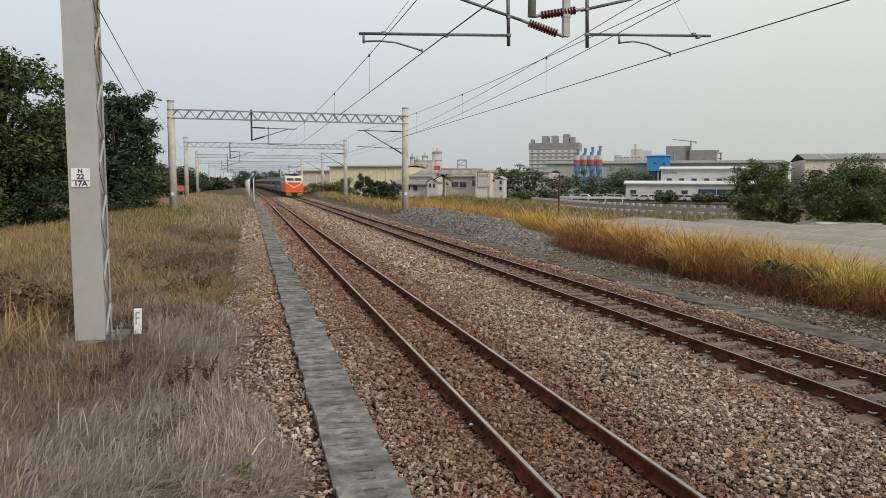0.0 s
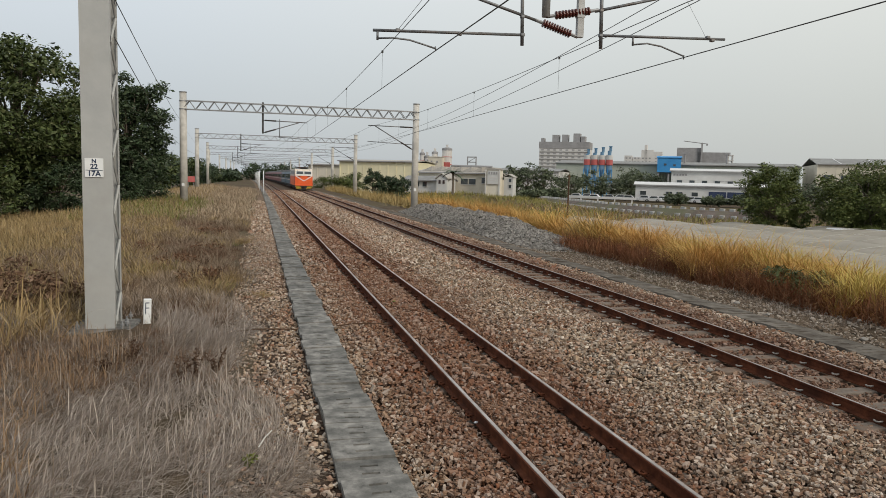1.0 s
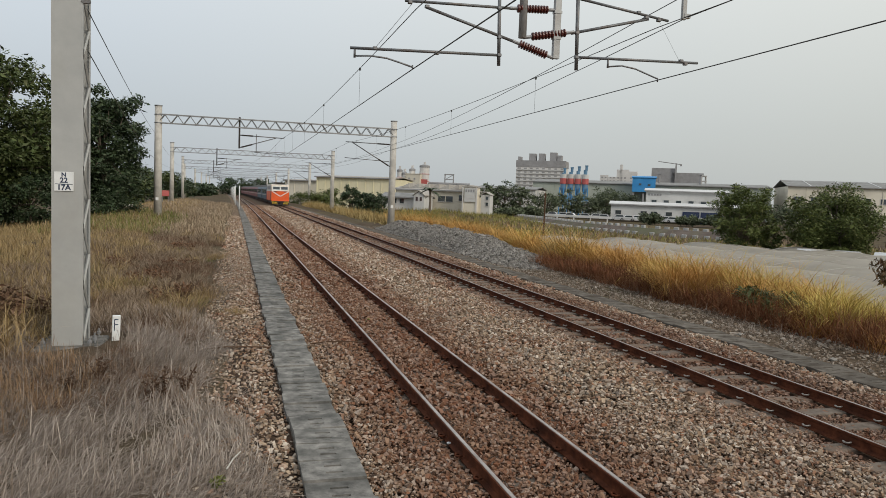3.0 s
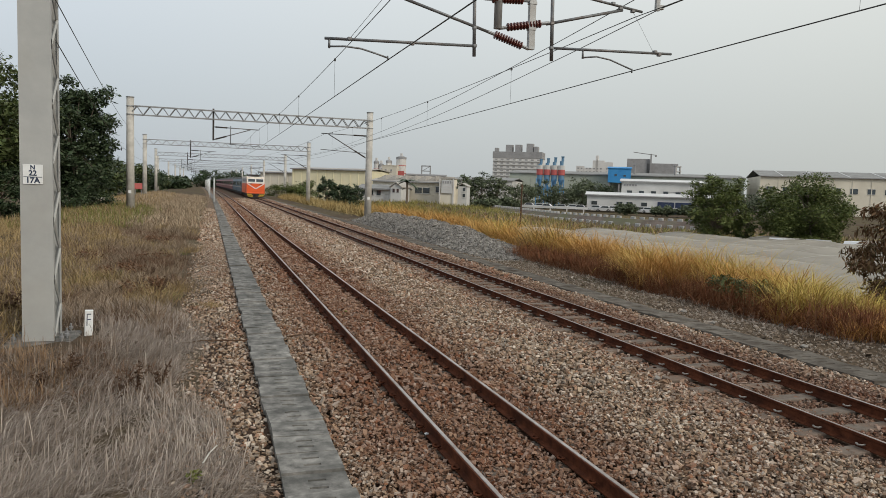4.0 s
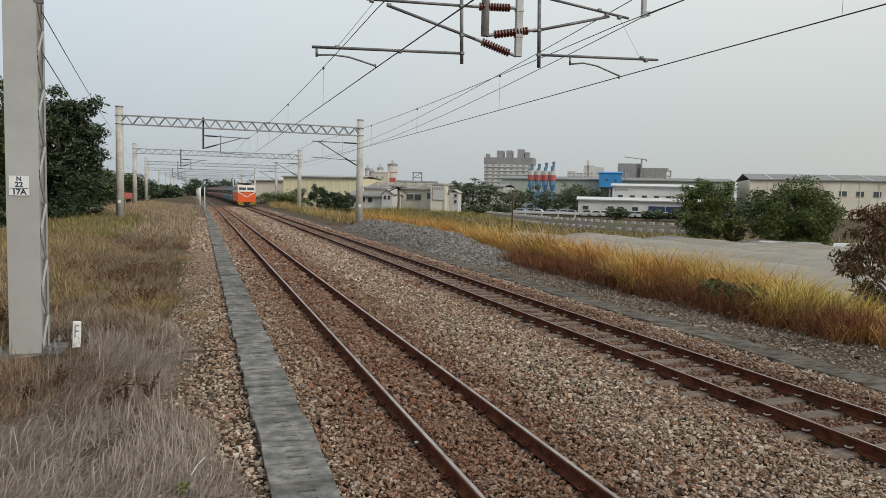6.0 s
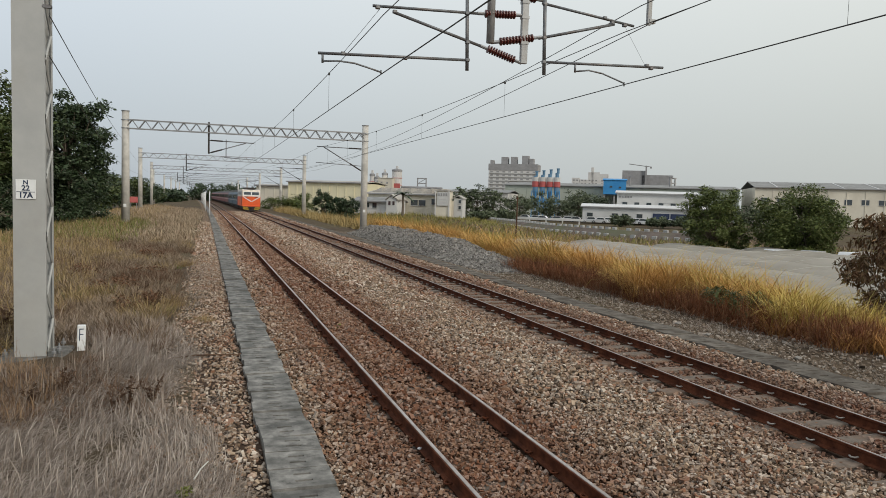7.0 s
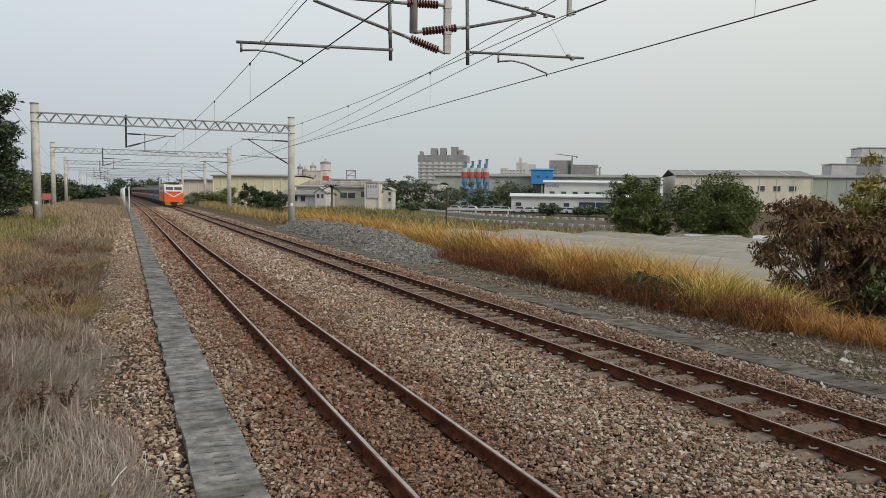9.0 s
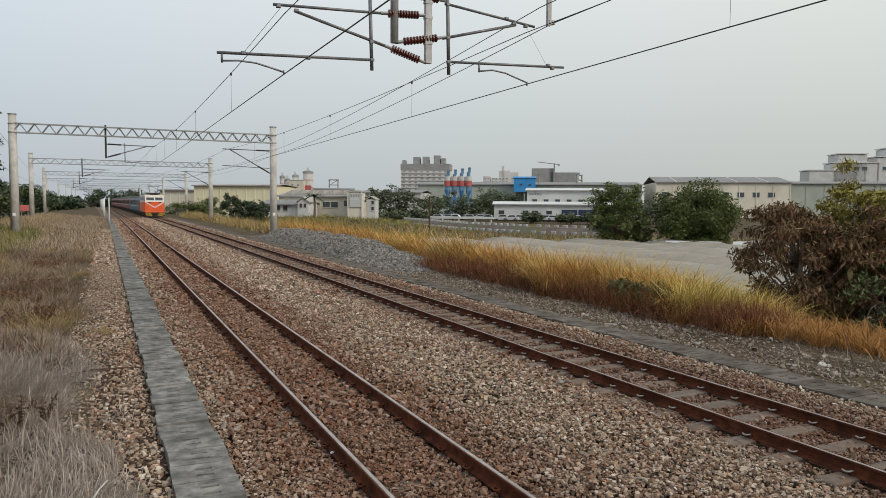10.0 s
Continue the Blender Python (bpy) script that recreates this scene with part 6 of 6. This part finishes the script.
# palm beside the workshops
pm = thing("palm_tree", "small palm with drooping dark fronds", "palm", m=at(-44.5, 138, -0.6))
part("trunk", Geo().tube([(0, 0, -0.3), (0.1, 0, 2.2), (0.0, 0, 4.4)], [0.3, 0.22, 0.2], 8), BARK, pm)
prr = random.Random(5)
for k in range(14):
    a = k * 2.4
    el = prr.uniform(0.1, 1.1)
    fr = Geo()
    L = prr.uniform(2.3, 3.1)
    for j in range(9):
        f0, f1 = j / 9, (j + 0.9) / 9
        def pt(f, side):
            r0 = L * f * math.cos(el * (1 - f))
            z0 = 4.4 + L * (math.sin(el) * f - 0.75 * f * f)
            wd = 0.42 * math.sin(math.pi * min(1, f + 0.08)) * side
            return (math.cos(a) * r0 - math.sin(a) * wd, math.sin(a) * r0 + math.cos(a) * wd, z0 - 0.25 * abs(wd))
        fr.add([pt(f0, -1), pt(f0, 0), pt(f1, 0), pt(f1, -1)], [(0, 1, 2, 3)])
        fr.add([pt(f0, 1), pt(f0, 0), pt(f1, 0), pt(f1, 1)], [(0, 1, 2, 3)])
    part("frond", fr, LEAF2, pm)

# levee with concrete blocks along its top

LEV = [(68.0, 205.0), (58.0, 150.0), (55.0, 112.0), (58.3, 96.0), (65.0, 84.0)]
bank = Geo()
lev = [Vector((p[0], p[1], 0)) for p in LEV]
dirs = [(b - a).normalized() for a, b in zip(lev, lev[1:])]
ring = []
for i, c in enumerate(lev):
    d = (dirs[max(i - 1, 0)] + dirs[min(i, len(dirs) - 1)]).normalized()
    nrm = Vector((d.y, -d.x, 0))
    ring += [c + nrm * 3.2 + Vector((0, 0, -2.6)), c + nrm * 0.6 + Vector((0, 0, -0.9)), c - nrm * 0.8 + Vector((0, 0, -0.9)), c - nrm * 4 + Vector((0, 0, -2.4))]
bank.add(ring, [(4 * i + k, 4 * i + k + 1, 4 * i + k + 5, 4 * i + k + 4) for i in range(len(lev) - 1) for k in range(3)])
levee = solid("levee", bank, EARTHBANK, "brown earth levee in the field", "levee", kind="structure")
blk = Geo().soft((0, 0, 0.15), (0.7, 0.5, 0.5), 0.05).mesh("concrete_block", HANG)
for row, (dn, dz, stp) in enumerate(((1.9, -1.85, 1.7), (0.0, -0.95, 1.5))):
    for a, b in zip(LEV, LEV[1:]):
        d = Vector((b[0] - a[0], b[1] - a[1], 0))
        L = d.length
        d.normalize()
        nrm = Vector((d.y, -d.x, 0))
        for k in range(int(L / stp)):
            p = Vector((a[0], a[1], 0)) + d * (k + 0.5) * stp + nrm * dn
            o = tagged(new("concrete_block", blk), "pale concrete block set along the levee", "concrete block", "levee blocks")
            o.matrix_world = pose(p.x, p.y, dz, 0, 0, math.degrees(math.atan2(d.y, d.x)) + random.gauss(0, 3))

# trees of the far bank
for i, (s, d, h, w) in enumerate(((-47, 186, 6.5, 4.0), (-43, 182, 7.6, 3.6), (-39, 184, 8.6, 4.0), (-35, 186, 7.4, 3.8), (-31, 205, 7.2, 4), (-26, 212, 7.2, 4), (-21, 214, 6.8, 4.5), (-15, 216, 8.4, 4.5), (-10, 218, 8.4, 4), (-52, 190, 5.2, 4), (-18, 250, 9.5, 5), (-62, 158, 3.4, 3), (-57, 156, 2.8, 3), (-33, 160, 2.6, 3), (-30, 172, 3.0, 3), (20, 188, 4.5, 3.4), (27, 184, 5.5, 4), (33, 180, 6.0, 4), (-2, 178, 2.2, 2.6), (6, 176, 2.0, 2.6), (12, 174, 2.4, 2.6))):
    p = at(s, d)
    tree("tree", p.translation.x, p.translation.y, GZ0, h, w, h * 0.45, 2600, 0.30, HAZELEAF, "haze-paled green tree on the far bank", 120 + i, "trees on the far bank", 45, 0.1, 0.1)

# parked cars
def car():
    c = thing("parked_car", "pale parked car on the yard by the levee", "car", "parked cars")
    body = Geo()
    body.extrude_y([(-2.1, 0.3), (2.1, 0.3), (2.15, 0.7), (1.3, 0.85), (-1.9, 0.9), (-2.15, 0.7)], -0.85, 0.85)
    part("body", body, CARPAINT, c)
    part("cabin", Geo().extrude_y([(-1.75, 0.88), (0.95, 0.86), (0.35, 1.42), (-1.2, 1.45)], -0.72, 0.72), CARPAINT, c)
    part("side_window", Geo().extrude_y([(-1.5, 0.93), (0.75, 0.92), (0.3, 1.34), (-1.12, 1.36)], -0.735, 0.735), GLASS, c)
    for x in (-1.3, 1.35):
        for y in (-0.8, 0.8):
            w2 = part("wheel", Geo().tube([(x, y - 0.1, 0.32), (x, y + 0.1, 0.32)], 0.32, 12), TYRE, c)
            part("rim", Geo().tube([(x, y - 0.12, 0.32), (x, y + 0.12, 0.32)], 0.18, 8), STEEL, w2)
    return c


first_car = car()
first_car.matrix_world = at(-34, 195, GZ0 + 0.03, 8)
for k in range(15):
    s0 = -34 + (k + 1) * 2.9 + random.uniform(-0.4, 0.4)
    copy_thing(first_car, at(s0, 195 + random.uniform(-4, 2), GZ0 + 0.03, random.uniform(-12, 12) + (180 if k % 3 else 0)))
for k in range(5):
    copy_thing(first_car, pose(47 + k * 2.6, 52.5 - k * 1.5, -2.17, 0, 0, 10 + 8 * k))
# pale low rail along the yard edge
rl = thing("yard_guardrail", "pale guardrail along the yard edge", "guardrail")
part("rail", Geo().box((-38, 176, -0.9), (54, 0.3, 0.5)), W_WHITE, rl).matrix_basis = FAR
me_p = Geo().box((0, 0, 0), (0.3, 0.3, 1.3)).mesh("guardrail_post", W_PALE)
for k in range(14):
    part("guardrail_post", me_p, W_PALE, rl).matrix_basis = at(-64 + 4 * k, 176.1, -1.5)


# ---------- train ----------
def bogie(parent, y, ax=1.1):
    g = Geo().soft((0, y, 0.62), (2.3, 3.4, 0.42), 0.06)
    for sx in (-1, 1):
        g.soft((sx * 1.12, y, 0.62), (0.16, 3.2, 0.36), 0.04)
    bo = part("bogie", g, DARK, parent)
    for dy in (-ax, ax):
        for sx in (-1, 1):
            part("wheel", Geo().tube([(sx * 0.50, y + dy, 0.61), (sx * 0.63, y + dy, 0.61)], 0.46, 16), DARK, bo)


def locomotive():
    lo = thing("locomotive", "orange electric locomotive with cream cab top and white chevron", "locomotive")
    W = 1.42
    low = [(0.02, 0.95), (0.0, 2.60), (16.0, 2.60), (15.98, 0.95)]
    part("body", Geo().prism(low, -W, W), ORANGE, lo)
    up = [(0.0, 2.605), (0.08, 2.70), (0.42, 3.38), (0.9, 3.64), (1.6, 3.72), (14.4, 3.72), (15.1, 3.64), (15.58, 3.38), (15.92, 2.70), (16.0, 2.605)]
    part("cab_top", Geo().prism(up, -W + 0.02, W - 0.02), CREAM, lo)
    part("roof", Geo().prism([(0.9, 3.6), (1.3, 3.78), (14.7, 3.78), (15.1, 3.6)], -1.1, 1.1), ROOFGREY, lo)
    for sx in (-1, 1):
        a = math.atan2(0.34, 0.68)
        m = Matrix.Rotation(-a, 3, "X")
        g = Geo().box((sx * 0.64, 0.235, 3.04), (1.12, 0.03, 0.52), m)
        w = part("windscreen", g, GLASS, lo, "dark windscreen in a white frame")
        f = Geo()
        for dx, dz, sx2, sz2 in ((0, 0.29, 1.26, 0.06), (0, -0.29, 1.26, 0.06), (0.6, 0, 0.06, 0.64), (-0.6, 0, 0.06, 0.64)):
            v = m @ Vector((dx, 0, dz))
            f.box((sx * 0.64 + v.x, 0.23 + v.y, 3.04 + v.z), (sx2, 0.05, sz2), m)
        part("windscreen_frame", f, WHITE, w)
        # chevron
        L = math.hypot(1.3, 0.80)
        g = Geo().box((sx * 0.68, -0.012, 2.12), (L, 0.024, 0.13), Matrix.Rotation(-sx * math.atan2(0.80, 1.3), 3, "Y"))
        part("chevron_stripe", g, WHITE, lo)
        part("marker_lamp", Geo().soft((sx * 0.78, -0.03, 2.48), (0.42, 0.06, 0.11), 0.02), DARK, lo)
        part("headlight", Geo().tube([(sx * 0.14, 0.52, 3.50), (sx * 0.14, 0.66, 3.50)], 0.13, 12), LAMP, lo, "round roof headlight")
        part("roof_lamp", Geo().tube([(sx * 1.0, 0.5, 3.42), (sx * 1.0, 0.6, 3.42)], 0.07, 10), DARK, lo)
        # side
        part("side_band", Geo().box((sx * (W + 0.004), 8, 2.58), (0.02, 15.9, 0.08)), WHITE, lo)
        part("side_panel", Geo().box((sx * (W + 0.002), 8.2, 3.1), (0.03, 11.4, 0.8)), W_PALE, lo, "grey louvred side panel")
        for k in range(9):
            part("louvre", Geo().box((sx * (W + 0.012), 3.3 + k * 1.2, 3.1), (0.04, 0.9, 0.5)), STEEL, lo)
        part("cab_door", Geo().box((sx * (W + 0.006), 2.05, 1.9), (0.03, 0.62, 1.75)), ORANGE, lo)
        part("cab_window", Geo().box((sx * (W + 0.004), 1.25, 3.02), (0.03, 0.7, 0.5)), GLASS, lo)
        rod("grab_rail", [(sx * (W + 0.05), 1.65, 1.1), (sx * (W + 0.05), 1.65, 2.6)], 0.02, lo)
        # striped pilot
        for k in range(5):
            x0 = sx * (0.58 + k * 0.17)
            g = Geo().box((x0, -0.10, 0.64), (0.06, 0.05, 0.54), Matrix.Rotation(sx * 0.5, 3, "Y"))
            part("hazard_stripe", g, YELLOW, lo)
    part("belt_line", Geo().box((0, -0.008, 2.60), (2.84, 0.03, 0.07)), WHITE, lo)
    part("pilot", Geo().soft((0, 0.05, 0.62), (2.76, 0.26, 0.62), 0.04).soft((0, -0.02, 0.28), (1.8, 0.2, 0.14), 0.03), DARK, lo, "black pilot beam")
    part("coupler", Geo().soft((0, -0.28, 0.78), (0.28, 0.55, 0.26), 0.05), DARK, lo)
    part("buffer_beam", Geo().soft((0, 0.02, 1.0), (2.8, 0.2, 0.16), 0.03), ORANGE, lo)
    part("underframe", Geo().box((0, 8, 0.85), (2.6, 15.4, 0.3)).soft((0, 8, 0.6), (2.4, 3.0, 0.6), 0.05), DARK, lo)
    bogie(lo, 3.6, 1.5)
    bogie(lo, 12.4, 1.5)
    pg = Geo()
    for sx in (-1, 1):
        pg.tube([(sx * 0.45, 2.4, 3.95), (sx * 0.6, 3.3, 4.55), (sx * 0.75, 2.2, 5.02)], 0.03, 6)
    pg.tube([(-0.95, 2.2, 5.0), (-0.8, 2.2, 5.05), (0.8, 2.2, 5.05), (0.95, 2.2, 5.0)], 0.035, 6)
    part("pantograph", pg, TUBE, lo)
    for k in range(6):
        part("roof_insulator", Geo().tube([((-1) ** k * 0.5, 2.0 + (k // 2) * 0.9, 3.75), ((-1) ** k * 0.5, 2.0 + (k // 2) * 0.9, 3.98)], 0.08, 8), INSUL, lo)
    part("roof_gear", Geo().soft((0, 5.5, 3.92), (1.4, 2.2, 0.3), 0.05).soft((0, 9.5, 3.9), (1.5, 3.0, 0.25), 0.05).soft((0, 1.4, 3.82), (1.2, 0.8, 0.2), 0.04), DARK, lo)
    return lo


COACHROOF = surf("sooty_roof", (0.07, 0.066, 0.062), (0.12, 0.115, 0.108), 0.8, 0.8, bump=0.05, coords="object")


def coach(paint, label, group):
    c = thing("coach", label, "railway coach", group)
    sec = [(-1.40, 0.95), (1.40, 0.95), (1.43, 1.6), (1.42, 2.9), (1.3, 3.3), (-1.3, 3.3), (-1.42, 2.9), (-1.43, 1.6)]
    part("body", Geo().extrude_y(sec, 0, 19.9), paint, c)
    part("roof", Geo().extrude_y([(-1.32, 3.29), (1.32, 3.29), (1.05, 3.62), (0.5, 3.76), (-0.5, 3.76), (-1.05, 3.62)], 0.02, 19.88), COACHROOF, c)
    part("underframe", Geo().box((0, 9.95, 0.8), (2.5, 19.4, 0.3)).soft((0, 9.9, 0.55), (2.3, 5, 0.5), 0.05), DARK, c)
    me = Geo().soft((0, 0, 0), (0.04, 1.25, 0.75), 0.01).mesh("window", GLASS)
    for k in range(10):
        for sx in (-1, 1):
            o = part("window", me, GLASS, c)
            o.matrix_basis = pose(sx * 1.425, 2.2 + k * 1.72, 2.45)
    for sx in (-1, 1):
        part("stripe", Geo().box((sx * 1.432, 9.95, 1.78), (0.02, 19.8, 0.09)), CREAM, c)
        for yy in (0.7, 19.2):
            part("door", Geo().box((sx * 1.42, yy, 2.0), (0.04, 0.75, 1.9)), paint, c)
    bogie(c, 3.0, 1.0)
    bogie(c, 16.9, 1.0)
    part("gangway", Geo().soft((0, -0.15, 2.0), (1.2, 0.5, 2.1), 0.05), DARK, c)
    return c


def on_track(y, length):
    mid = y + length / 2
    a = math.degrees(math.atan2(-(bend(mid + 5) - bend(mid - 5)), 10))
    return pose(TRACKS[1] + bend(mid), mid, 0.0, 0, 0, a) @ pose(0, -length / 2, 0)


FRONT = 122.0
lo = locomotive()
lo.matrix_world = on_track(FRONT, 16)
y = FRONT + 16.7
c1 = coach(TEAL, "dark teal passenger coach with a white stripe", "coaches of the train")
c1.matrix_world = on_track(y, 20)
copy_thing(c1, on_track(y + 20.6, 20))
c2 = coach(MAROON, "maroon passenger coach with a white stripe", "coaches of the train")
c2.matrix_world = on_track(y + 41.2, 20)
for k in range(3, 9):
    copy_thing(c2, on_track(y + 20.6 * k, 20))
